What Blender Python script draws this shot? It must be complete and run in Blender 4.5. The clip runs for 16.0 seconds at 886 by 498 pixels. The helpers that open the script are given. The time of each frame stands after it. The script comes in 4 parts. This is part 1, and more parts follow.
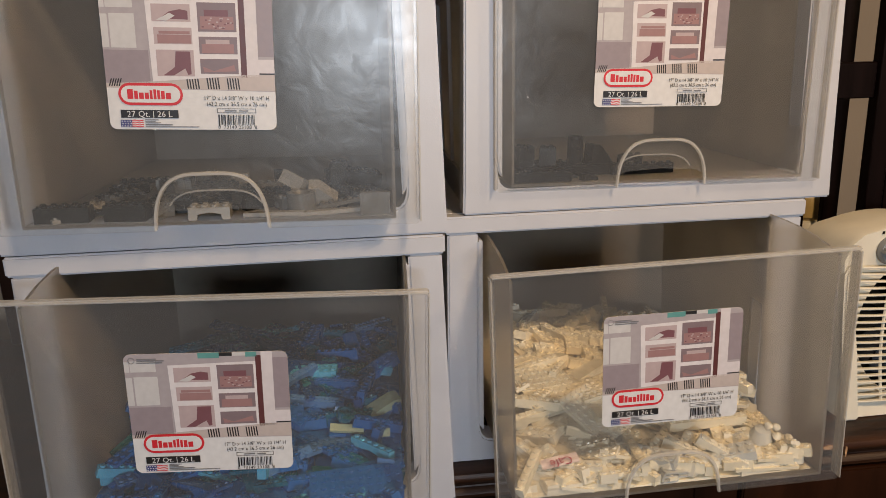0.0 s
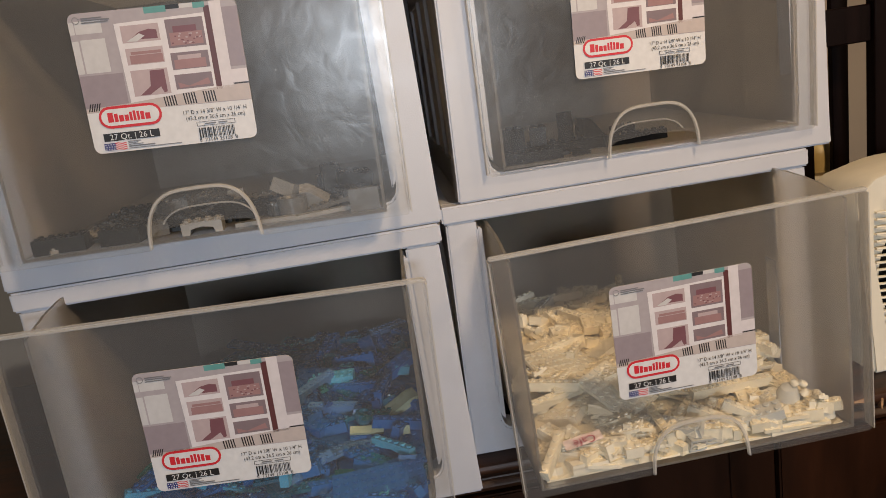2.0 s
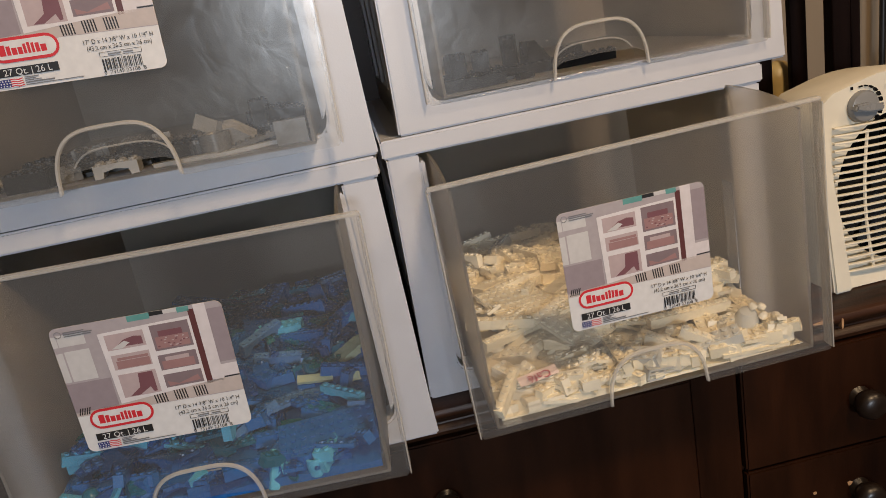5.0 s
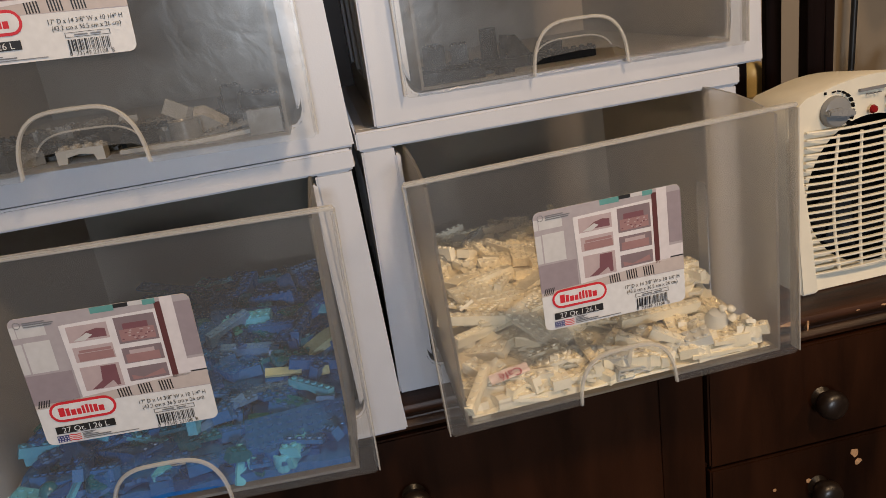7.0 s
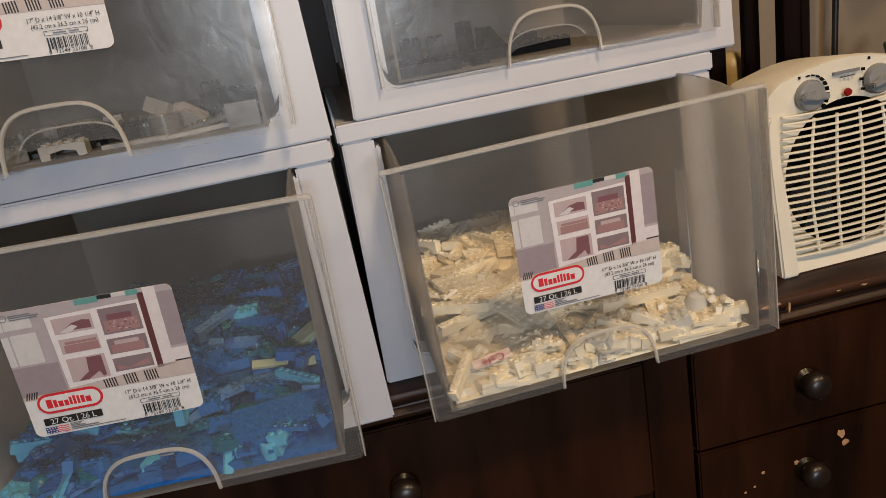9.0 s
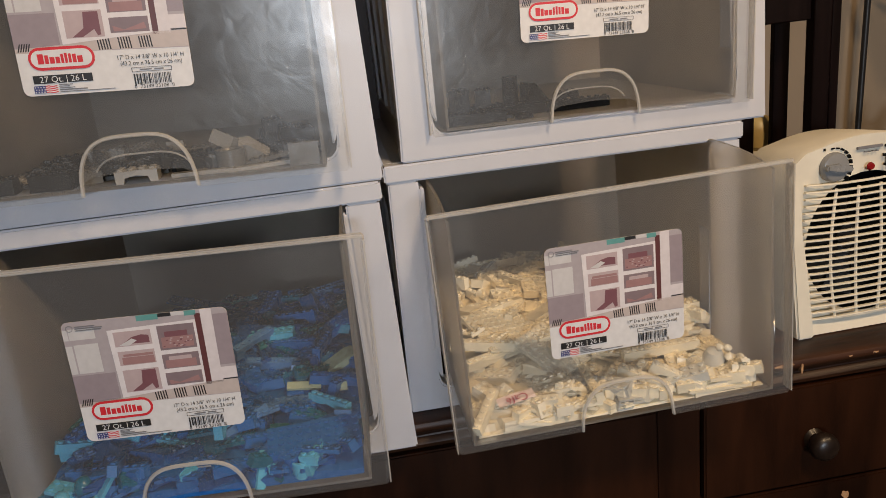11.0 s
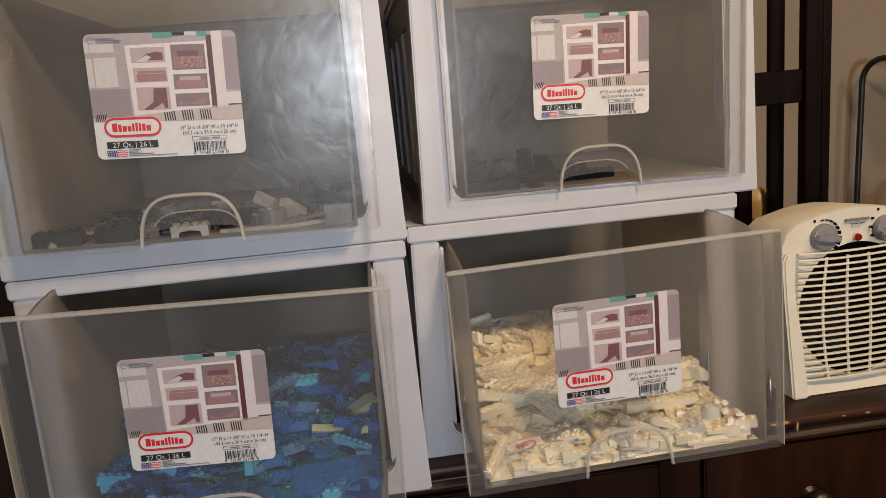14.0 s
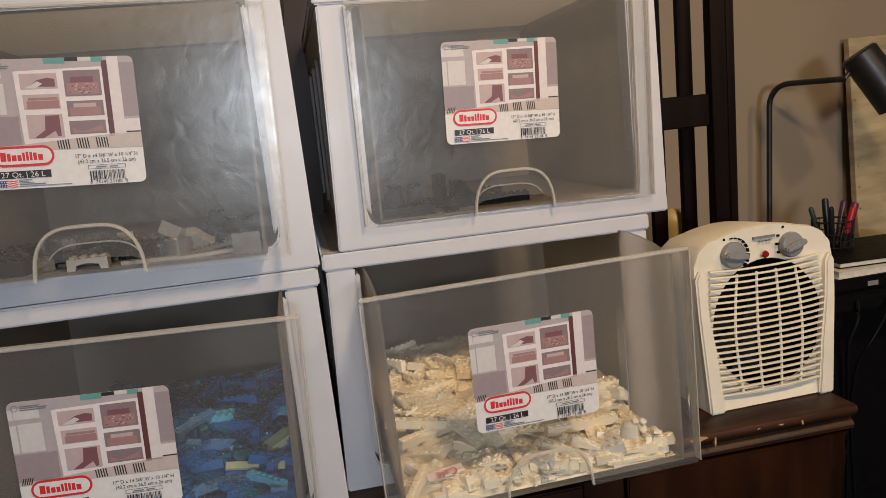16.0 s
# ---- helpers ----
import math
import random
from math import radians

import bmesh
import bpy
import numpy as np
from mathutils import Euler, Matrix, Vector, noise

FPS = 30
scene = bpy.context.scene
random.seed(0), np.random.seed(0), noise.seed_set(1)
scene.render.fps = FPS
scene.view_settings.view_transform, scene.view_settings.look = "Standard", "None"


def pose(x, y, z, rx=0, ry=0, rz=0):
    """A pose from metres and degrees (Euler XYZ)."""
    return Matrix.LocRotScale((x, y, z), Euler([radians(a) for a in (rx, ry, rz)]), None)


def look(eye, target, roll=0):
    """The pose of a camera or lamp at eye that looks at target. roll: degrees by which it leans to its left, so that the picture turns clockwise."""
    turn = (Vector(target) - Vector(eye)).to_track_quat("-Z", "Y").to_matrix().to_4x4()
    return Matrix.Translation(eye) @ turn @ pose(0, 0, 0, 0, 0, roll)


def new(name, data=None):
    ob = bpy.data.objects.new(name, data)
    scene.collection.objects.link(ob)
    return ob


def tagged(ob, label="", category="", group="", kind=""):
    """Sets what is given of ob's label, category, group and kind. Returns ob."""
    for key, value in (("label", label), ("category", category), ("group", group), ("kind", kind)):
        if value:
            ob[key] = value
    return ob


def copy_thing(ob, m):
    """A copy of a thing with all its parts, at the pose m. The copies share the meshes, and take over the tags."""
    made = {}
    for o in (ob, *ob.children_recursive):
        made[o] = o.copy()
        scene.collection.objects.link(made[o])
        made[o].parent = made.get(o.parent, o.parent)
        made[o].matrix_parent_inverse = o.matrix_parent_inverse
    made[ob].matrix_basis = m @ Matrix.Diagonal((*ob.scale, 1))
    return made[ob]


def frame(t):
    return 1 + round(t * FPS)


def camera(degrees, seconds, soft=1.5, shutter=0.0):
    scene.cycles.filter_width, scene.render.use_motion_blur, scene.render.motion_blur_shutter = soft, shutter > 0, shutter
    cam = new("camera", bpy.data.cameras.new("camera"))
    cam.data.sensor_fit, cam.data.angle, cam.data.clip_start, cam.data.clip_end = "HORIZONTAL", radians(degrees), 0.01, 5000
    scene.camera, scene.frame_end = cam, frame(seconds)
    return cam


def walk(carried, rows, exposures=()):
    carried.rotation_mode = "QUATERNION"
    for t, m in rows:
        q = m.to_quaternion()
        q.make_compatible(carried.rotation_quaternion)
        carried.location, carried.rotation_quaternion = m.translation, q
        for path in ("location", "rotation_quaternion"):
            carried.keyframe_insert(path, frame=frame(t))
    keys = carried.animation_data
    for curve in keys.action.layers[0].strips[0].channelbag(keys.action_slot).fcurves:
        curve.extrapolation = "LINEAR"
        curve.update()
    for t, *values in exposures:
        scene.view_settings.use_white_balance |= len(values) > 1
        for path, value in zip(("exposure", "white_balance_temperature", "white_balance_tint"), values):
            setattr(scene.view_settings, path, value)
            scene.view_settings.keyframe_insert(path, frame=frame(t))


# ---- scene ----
cam = camera(62.6, 16.0, soft=0.7)
# seconds, eye, a point looked at, lean in degrees
ROWS = [
    (0, (-0.0637, -0.6243, 1.2126), (0.0298, 0.3368, 0.9528), -1.76),
    (0.5, (-0.0584, -0.6238, 1.2136), (0.0334, 0.3393, 0.9608), -2.80),
    (1, (-0.0812, -0.6128, 1.2048), (0.0007, 0.3523, 0.9560), -4.24),
    (1.5, (-0.0557, -0.6159, 1.1969), (0.0126, 0.3510, 0.9511), -6.26),
    (2, (-0.0377, -0.6281, 1.1915), (0.0170, 0.3406, 0.9493), -8.74),
    (2.5, (-0.0113, -0.6293, 1.1871), (0.0297, 0.3406, 0.9472), -10.87),
    (3, (-0.0102, -0.6396, 1.1888), (0.0199, 0.3288, 0.9412), -12.29),
    (3.5, (-0.0175, -0.6262, 1.1743), (0.0156, 0.3376, 0.9098), -12.87),
    (4, (-0.0151, -0.6168, 1.1644), (0.0259, 0.3407, 0.8788), -12.95),
    (4.5, (-0.0207, -0.6076, 1.1545), (0.0337, 0.3456, 0.8570), -12.40),
    (5, (-0.0113, -0.6046, 1.1587), (0.0648, 0.3458, 0.8573), -11.14),
    (7.3, (-0.0153, -0.5937, 1.1662), (0.1011, 0.3430, 0.8360), -8.99),
    (7.5, (-0.0166, -0.5999, 1.1588), (0.1008, 0.3422, 0.8444), -9.32),
    (8, (-0.0090, -0.6044, 1.1600), (0.1087, 0.3371, 0.8443), -9.67),
    (8.5, (-0.0073, -0.6098, 1.1531), (0.1088, 0.3307, 0.8339), -10.20),
    (8.7, (-0.0010, -0.6109, 1.1518), (0.1138, 0.3291, 0.8307), -10.40),
    (10.8, (-0.0170, -0.6131, 1.1604), (0.0933, 0.3369, 0.8680), -7.20),
    (10.9, (-0.0236, -0.6229, 1.1712), (0.0856, 0.3273, 0.8793), -6.65),
    (11, (-0.0254, -0.6370, 1.1812), (0.0822, 0.3144, 0.8928), -6.29),
    (11.5, (-0.0195, -0.6999, 1.1731), (0.0690, 0.2611, 0.9109), -5.45),
    (12, (-0.0195, -0.7038, 1.1837), (0.0574, 0.2621, 0.9365), -5.81),
    (12.5, (-0.0095, -0.6961, 1.1841), (0.0702, 0.2707, 0.9411), -6.18),
    (13, (-0.0179, -0.6834, 1.1811), (0.0654, 0.2836, 0.9403), -6.32),
    (13.5, (-0.0150, -0.6868, 1.1840), (0.0699, 0.2830, 0.9554), -5.88),
    (14, (-0.0385, -0.6992, 1.1911), (0.0632, 0.2748, 0.9885), -5.09),
    (14.5, (-0.0402, -0.6981, 1.1946), (0.0824, 0.2784, 1.0174), -4.59),
    (15, (-0.0415, -0.6967, 1.1928), (0.0925, 0.2813, 1.0327), -4.63),
    (15.5, (-0.0237, -0.7036, 1.1903), (0.1152, 0.2738, 1.0310), -5.22),
    (16, (-0.0139, -0.6967, 1.1854), (0.1731, 0.2704, 1.0128), -5.58),
]
walk(cam, [(t, look(eye, target, roll)) for t, eye, target, roll in ROWS])

# ---- world and light ----
world = bpy.data.worlds.new("world")
scene.world = world
world.use_nodes = True
wn = world.node_tree
sky = wn.nodes.new("ShaderNodeTexSky")
sky.sky_type, sky.sun_disc = 'NISHITA', False
sky.sun_elevation, sky.sun_rotation = radians(25), radians(200)
wn.links.new(sky.outputs[0], wn.nodes["Background"].inputs[0])
wn.nodes["Background"].inputs[1].default_value = 0.08
scene.view_settings.exposure = 0.29


def area_lamp(name, m, size_x, size_y, power, colour):
    data = bpy.data.lights.new(name, 'AREA')
    data.shape, data.size, data.size_y, data.energy, data.color = 'RECTANGLE', size_x, size_y, power, colour
    ob = new(name, data)
    ob.matrix_world = m
    return ob


# daylight in the window opening behind the camera, and the two warm bulbs of the ceiling lamp
area_lamp("window_daylight", look((0.04, -3.38, 1.36), (0.0, 0.0, 1.30)), 0.50, 0.30, 37, (0.80, 0.885, 1.0))
area_lamp("ceiling_lamp_light", look((0.36, -0.85, 1.95), (0.10, 0.0, 0.95)), 0.15, 0.15, 9.0, (1.0, 0.69, 0.40))
area_lamp("ceiling_lamp_light", look((1.22, -0.85, 1.95), (0.40, 0.0, 0.95)), 0.12, 0.12, 5.2, (1.0, 0.69, 0.40))


# ---- materials ----
def material(name, colour, rough=0.5, metal=0.0, vary=0.12, scale=40.0, bump=0.0, bump_scale=200.0, coat=0.0, stretch=(1, 1, 1), per_object=0.0, spec=0.5):
    """A surface with patches at one scale, grain at another, and relief."""
    mat = bpy.data.materials.new(name)
    mat.use_nodes = True
    nt = mat.node_tree
    b = nt.nodes["Principled BSDF"]
    b.inputs["Roughness"].default_value, b.inputs["Metallic"].default_value = rough, metal
    b.inputs["Coat Weight"].default_value, b.inputs["Specular IOR Level"].default_value = coat, spec
    co = nt.nodes.new("ShaderNodeTexCoord")
    mp = nt.nodes.new("ShaderNodeMapping")
    mp.inputs["Scale"].default_value = stretch
    nt.links.new(co.outputs["Object"], mp.inputs[0])
    n1 = nt.nodes.new("ShaderNodeTexNoise")
    n1.inputs["Scale"].default_value, n1.inputs["Detail"].default_value = scale, 6
    nt.links.new(mp.outputs[0], n1.inputs["Vector"])
    ramp = nt.nodes.new("ShaderNodeMapRange")
    ramp.inputs["From Min"].default_value, ramp.inputs["From Max"].default_value = 0.3, 0.7
    ramp.inputs["To Min"].default_value, ramp.inputs["To Max"].default_value = 1 - vary, 1 + vary
    nt.links.new(n1.outputs["Fac"], ramp.inputs["Value"])
    hsv = nt.nodes.new("ShaderNodeHueSaturation")
    hsv.inputs["Color"].default_value = (*colour, 1)
    value = ramp.outputs[0]
    if per_object:
        info = nt.nodes.new("ShaderNodeObjectInfo")
        r2 = nt.nodes.new("ShaderNodeMapRange")
        r2.inputs["To Min"].default_value, r2.inputs["To Max"].default_value = 1 - per_object, 1 + per_object
        nt.links.new(info.outputs["Random"], r2.inputs["Value"])
        mul = nt.nodes.new("ShaderNodeMath")
        mul.operation = 'MULTIPLY'
        nt.links.new(value, mul.inputs[0]), nt.links.new(r2.outputs[0], mul.inputs[1])
        value = mul.outputs[0]
    nt.links.new(value, hsv.inputs["Value"])
    nt.links.new(hsv.outputs[0], b.inputs["Base Color"])
    r3 = nt.nodes.new("ShaderNodeMapRange")
    r3.inputs["To Min"].default_value, r3.inputs["To Max"].default_value = max(rough - 0.1, 0.03), min(rough + 0.1, 1)
    nt.links.new(n1.outputs["Fac"], r3.inputs["Value"]), nt.links.new(r3.outputs[0], b.inputs["Roughness"])
    if bump:
        n2 = nt.nodes.new("ShaderNodeTexNoise")
        n2.inputs["Scale"].default_value, n2.inputs["Detail"].default_value = bump_scale, 4
        nt.links.new(mp.outputs[0], n2.inputs["Vector"])
        bp = nt.nodes.new("ShaderNodeBump")
        bp.inputs["Strength"].default_value, bp.inputs["Distance"].default_value = bump, 0.002
        nt.links.new(n2.outputs["Fac"], bp.inputs["Height"]), nt.links.new(bp.outputs[0], b.inputs["Normal"])
    return mat


def clear_plastic(name, tint, body, share, rough, bump, bump_scale, haze=0.0, haze_rough=0.3, coat=0.0):
    """Milky see-through plastic: part clear, part scattering, with a gloss."""
    mat = bpy.data.materials.new(name)
    mat.use_nodes = True
    nt = mat.node_tree
    b = nt.nodes["Principled BSDF"]
    b.inputs["Base Color"].default_value, b.inputs["Roughness"].default_value = (*body, 1), rough
    tr = nt.nodes.new("ShaderNodeBsdfTransparent")
    tr.inputs[0].default_value = (*tint, 1)
    tl = nt.nodes.new("ShaderNodeBsdfTranslucent")
    tl.inputs[0].default_value = (*body, 1)
    mx, m2 = nt.nodes.new("ShaderNodeMixShader"), nt.nodes.new("ShaderNodeMixShader")
    m2.inputs[0].default_value = 0.4
    nt.links.new(b.outputs[0], m2.inputs[1]), nt.links.new(tl.outputs[0], m2.inputs[2])
    co = nt.nodes.new("ShaderNodeTexCoord")
    n1 = nt.nodes.new("ShaderNodeTexNoise")
    n1.inputs["Scale"].default_value, n1.inputs["Detail"].default_value = 18, 5
    nt.links.new(co.outputs["Object"], n1.inputs["Vector"])
    r1 = nt.nodes.new("ShaderNodeMapRange")
    r1.inputs["To Min"].default_value, r1.inputs["To Max"].default_value = share * 0.85, share * 1.15
    nt.links.new(n1.outputs["Fac"], r1.inputs["Value"])
    nt.links.new(r1.outputs[0], mx.inputs[0])
    clear = tr
    if haze:
        rf = nt.nodes.new("ShaderNodeBsdfRefraction")
        rf.inputs["Color"].default_value, rf.inputs["Roughness"].default_value, rf.inputs["IOR"].default_value = (*tint, 1), haze_rough, 1.15
        clear = nt.nodes.new("ShaderNodeMixShader")
        clear.inputs[0].default_value = haze
        nt.links.new(tr.outputs[0], clear.inputs[1]), nt.links.new(rf.outputs[0], clear.inputs[2])
    b.inputs["Coat Weight"].default_value, b.inputs["Coat Roughness"].default_value = coat, 0.09
    nt.links.new(clear.outputs[0], mx.inputs[1]), nt.links.new(m2.outputs[0], mx.inputs[2])
    n2 = nt.nodes.new("ShaderNodeTexNoise")
    n2.inputs["Scale"].default_value, n2.inputs["Detail"].default_value, n2.inputs["Distortion"].default_value = bump_scale, 4, 0.5
    nt.links.new(co.outputs["Object"], n2.inputs["Vector"])
    r2 = nt.nodes.new("ShaderNodeMapRange")
    r2.inputs["To Min"].default_value, r2.inputs["To Max"].default_value = max(0.03, rough - 0.12), rough + 0.12
    nt.links.new(n2.outputs["Fac"], r2.inputs["Value"]), nt.links.new(r2.outputs[0], b.inputs["Roughness"])
    bp = nt.nodes.new("ShaderNodeBump")
    bp.inputs["Strength"].default_value, bp.inputs["Distance"].default_value = bump, 0.003
    nt.links.new(n2.outputs["Fac"], bp.inputs["Height"]), nt.links.new(bp.outputs[0], b.inputs["Normal"])
    gl, top = nt.nodes.new("ShaderNodeBsdfGlossy"), nt.nodes.new("ShaderNodeMixShader")
    facing, power, fr = nt.nodes.new("ShaderNodeLayerWeight"), nt.nodes.new("ShaderNodeMath"), nt.nodes.new("ShaderNodeMapRange")
    facing.inputs["Blend"].default_value = 0.5
    power.operation = 'POWER'
    power.inputs[1].default_value = 5.0
    nt.links.new(facing.outputs["Facing"], power.inputs[0]), nt.links.new(power.outputs[0], fr.inputs["Value"])
    fr.inputs["To Min"].default_value, fr.inputs["To Max"].default_value = 0.017 if coat else 0.006, 0.45 if coat else 0.2
    nt.links.new(r2.outputs[0], gl.inputs["Roughness"]), nt.links.new(bp.outputs[0], gl.inputs["Normal"])
    nt.links.new(fr.outputs[0], top.inputs[0]), nt.links.new(mx.outputs[0], top.inputs[1]), nt.links.new(gl.outputs[0], top.inputs[2])
    nt.links.new(top.outputs[0], nt.nodes["Material Output"].inputs[0])
    return mat


WHITE_PLASTIC = material("white_plastic", (0.485, 0.497, 0.542), 0.38, vary=0.03, scale=25, bump=0.05, bump_scale=700)


def let_light_through(mat, share):
    """Thin moulded plastic passes part of the light that falls on it."""
    nt = mat.node_tree
    tl, mx = nt.nodes.new("ShaderNodeBsdfTranslucent"), nt.nodes.new("ShaderNodeMixShader")
    tl.inputs[0].default_value, mx.inputs[0].default_value = (0.80, 0.79, 0.76, 1), share
    nt.links.new(nt.nodes["Principled BSDF"].outputs[0], mx.inputs[1]), nt.links.new(tl.outputs[0], mx.inputs[2])
    nt.links.new(mx.outputs[0], nt.nodes["Material Output"].inputs[0])
    return mat


THIN_WHITE = let_light_through(material("thin_white_plastic", (0.485, 0.497, 0.542), 0.38, vary=0.03, scale=25, bump=0.05, bump_scale=700), 0.65)
FROSTED = clear_plastic("frosted_front", (0.985, 0.98, 0.97), (0.60, 0.615, 0.64), 0.080, 0.27, 0.10, 60, 0.0, 0.1, 0.12)
TUB = clear_plastic("frosted_tub", (0.97, 0.955, 0.93), (0.74, 0.69, 0.61), 0.19, 0.35, 0.05, 30, 0.80, 0.36)
RIM = clear_plastic("frosted_edge", (0.92, 0.91, 0.89), (0.83, 0.82, 0.80), 0.48, 0.3, 0.04, 60)
CLEAR = clear_plastic("clear_pocket", (0.95, 0.95, 0.94), (0.66, 0.65, 0.63), 0.15, 0.10, 0.06, 40)
BAG = clear_plastic("thin_bag", (0.95, 0.94, 0.92), (0.80, 0.76, 0.72), 0.15, 0.10, 0.9, 60)
DARK_WOOD = material("dark_walnut", (0.019, 0.0058, 0.0017), 0.42, vary=0.65, scale=4, bump=0.08, bump_scale=60, stretch=(5, 5, 0.9), spec=0.2)
TOP_WOOD = material("worn_brown_top", (0.030, 0.0100, 0.0034), 0.46, vary=0.7, scale=7, bump=0.1, bump_scale=70, stretch=(1.2, 12, 12), spec=0.4)
KNOB_WOOD = material("dark_knob_wood", (0.013, 0.0075, 0.005), 0.35, vary=0.3, scale=60)
BARE_WOOD = material("bare_chipped_wood", (0.42, 0.24, 0.12), 0.8, vary=0.25, scale=300)
MAHOGANY = material("mahogany_frame", (0.0040, 0.0011, 0.0009), 0.45, vary=0.4, scale=8, bump=0.08, bump_scale=60, stretch=(12, 12, 1), spec=0.15)
WALL = material("tan_wall_paint", (0.27, 0.212, 0.150), 0.75, vary=0.06, scale=4, bump=0.15, bump_scale=90)
CEILING = material("ceiling_paint", (0.5, 0.46, 0.42), 0.85, vary=0.04, scale=5)
CARPET = material("brown_carpet", (0.09, 0.065, 0.048), 0.95, vary=0.2, scale=90, bump=0.6, bump_scale=500)
CREAM = material("cream_plastic", (0.70, 0.66, 0.555), 0.42, vary=0.05, scale=30, bump=0.05, bump_scale=900)
KNOB_GREY = material("grey_knob", (0.21, 0.215, 0.22), 0.25, vary=0.05)
BLACK = material("black_plastic", (0.0035, 0.0035, 0.0042), 0.5, vary=0.2, scale=60, spec=0.1)
BLACK_METAL = material("black_metal", (0.012, 0.012, 0.013), 0.42, vary=0.2, scale=60)
RED_LENS = material("red_lens", (0.22, 0.01, 0.012), 0.15)
STEEL = material("dull_steel", (0.42, 0.41, 0.39), 0.35, metal=1.0, vary=0.15)
DARK_FAN = material("dark_fan", (0.02, 0.02, 0.022), 0.45, metal=0.4)
PLYWOOD = material("pale_plywood", (0.42, 0.33, 0.19), 0.7, vary=0.34, scale=7, bump=0.08, stretch=(1, 1, 5))
PAPER = material("paper", (0.62, 0.58, 0.50), 0.7, vary=0.1, scale=120)
YELLOWED = material("yellowed_plastic", (0.55, 0.40, 0.16), 0.4, vary=0.1)

INK = {}


def ink(name, colour, rough=0.42):
    if name not in INK:
        INK[name] = material("print_" + name, colour, rough, vary=0.05, scale=160)
    return INK[name]


# ---- mesh helpers ----
def box(bm, x0, x1, y0, y1, z0, z1, mat=0, m=None):
    vs = [bm.verts.new((x, y, z)) for x in (x0, x1) for y in (y0, y1) for z in (z0, z1)]
    for f in ((0, 1, 3, 2), (4, 6, 7, 5), (0, 4, 5, 1), (2, 3, 7, 6), (0, 2, 6, 4), (1, 5, 7, 3)):
        bm.faces.new([vs[i] for i in f]).material_index = mat
    if m is not None:
        bmesh.ops.transform(bm, matrix=m, verts=vs)
    return vs


def prism(bm, pts, y0, y1, mat=0, axes="xz"):
    """A flat outline given in two axes, drawn out along the third."""
    def place(a, b, c):
        d = {axes[0]: a, axes[1]: b}
        third = next(k for k in "xyz" if k not in axes)
        d[third] = c
        return (d["x"], d["y"], d["z"])
    low, high = [bm.verts.new(place(a, b, y0)) for a, b in pts], [bm.verts.new(place(a, b, y1)) for a, b in pts]
    fs = [bm.faces.new(low), bm.faces.new(high[::-1])]
    n = len(pts)
    for i in range(n):
        fs.append(bm.faces.new((low[i], high[i], high[(i + 1) % n], low[(i + 1) % n])))
    for f in fs:
        f.material_index = mat
    return low + high


def turned(bm, profile, steps=20, m=None, mat=0):
    """A lathe form about z from (radius, height) pairs."""
    rings = []
    for r, z in profile:
        if r < 1e-6:
            rings.append([bm.verts.new((0, 0, z))])
        else:
            rings.append([bm.verts.new((r * math.cos(2 * math.pi * k / steps), r * math.sin(2 * math.pi * k / steps), z)) for k in range(steps)])
    for a, b in zip(rings, rings[1:]):
        for k in range(steps):
            q = (a[k % len(a)], a[(k + 1) % len(a)], b[(k + 1) % len(b)], b[k % len(b)])
            q = list(dict.fromkeys(q))
            if len(q) > 2:
                f = bm.faces.new(q)
                f.material_index, f.smooth = mat, True
    vs = [v for ring in rings for v in ring]
    if m is not None:
        bmesh.ops.transform(bm, matrix=m, verts=vs)
    return vs


def tube(bm, pts, radius, steps=8, mat=0, closed=False):
    """A round rod along a line of points."""
    pts = [Vector(p) for p in pts]
    rings = []
    for i, p in enumerate(pts):
        a, b = pts[max(i - 1, 0)], pts[min(i + 1, len(pts) - 1)]
        d = (b - a).normalized()
        u = d.cross(Vector((0, 0, 1)) if abs(d.z) < 0.9 else Vector((0, 1, 0))).normalized()
        v = d.cross(u)
        rings.append([bm.verts.new(p + radius * (math.cos(2 * math.pi * k / steps) * u + math.sin(2 * math.pi * k / steps) * v)) for k in range(steps)])
    for a, b in zip(rings, rings[1:]):
        for k in range(steps):
            f = bm.faces.new((a[k], a[(k + 1) % steps], b[(k + 1) % steps], b[k]))
            f.material_index, f.smooth = mat, True
    bm.faces.new(rings[0][::-1]).material_index = mat
    bm.faces.new(rings[-1]).material_index = mat


def soften(bm, width, segments=2, angle=35):
    bm.normal_update()
    edges = [e for e in bm.edges if len(e.link_faces) == 2 and e.calc_face_angle(0) > radians(angle)]
    bmesh.ops.bevel(bm, geom=edges, offset=width, segments=segments, affect='EDGES', clamp_overlap=True)
    for f in bm.faces:
        f.smooth = True


def mesh_of(name, bm, mats, flat=False):
    bmesh.ops.recalc_face_normals(bm, faces=bm.faces)
    me = bpy.data.meshes.new(name)
    bm.to_mesh(me)
    bm.free()
    for mat in (mats if isinstance(mats, (list, tuple)) else [mats]):
        me.materials.append(mat)
    if not flat:
        me.set_sharp_from_angle(angle=radians(40))
    return me


def part(name, bm, mats, parent=None, label="", m=None):
    ob = new(name, mesh_of(name, bm, mats))
    if parent is not None:
        ob.parent = parent
    if m is not None:
        ob.matrix_basis = m
    if label:
        ob["label"] = label
    return ob


def thing(name, m, label, category, group="", kind=""):
    ob = new(name)
    ob.empty_display_size = 0.05
    ob.matrix_basis = m
    return tagged(ob, label, category, group, kind)


def setting(name, bm, mats, label, category):
    return tagged(part(name, bm, mats), label, category, kind="structure")


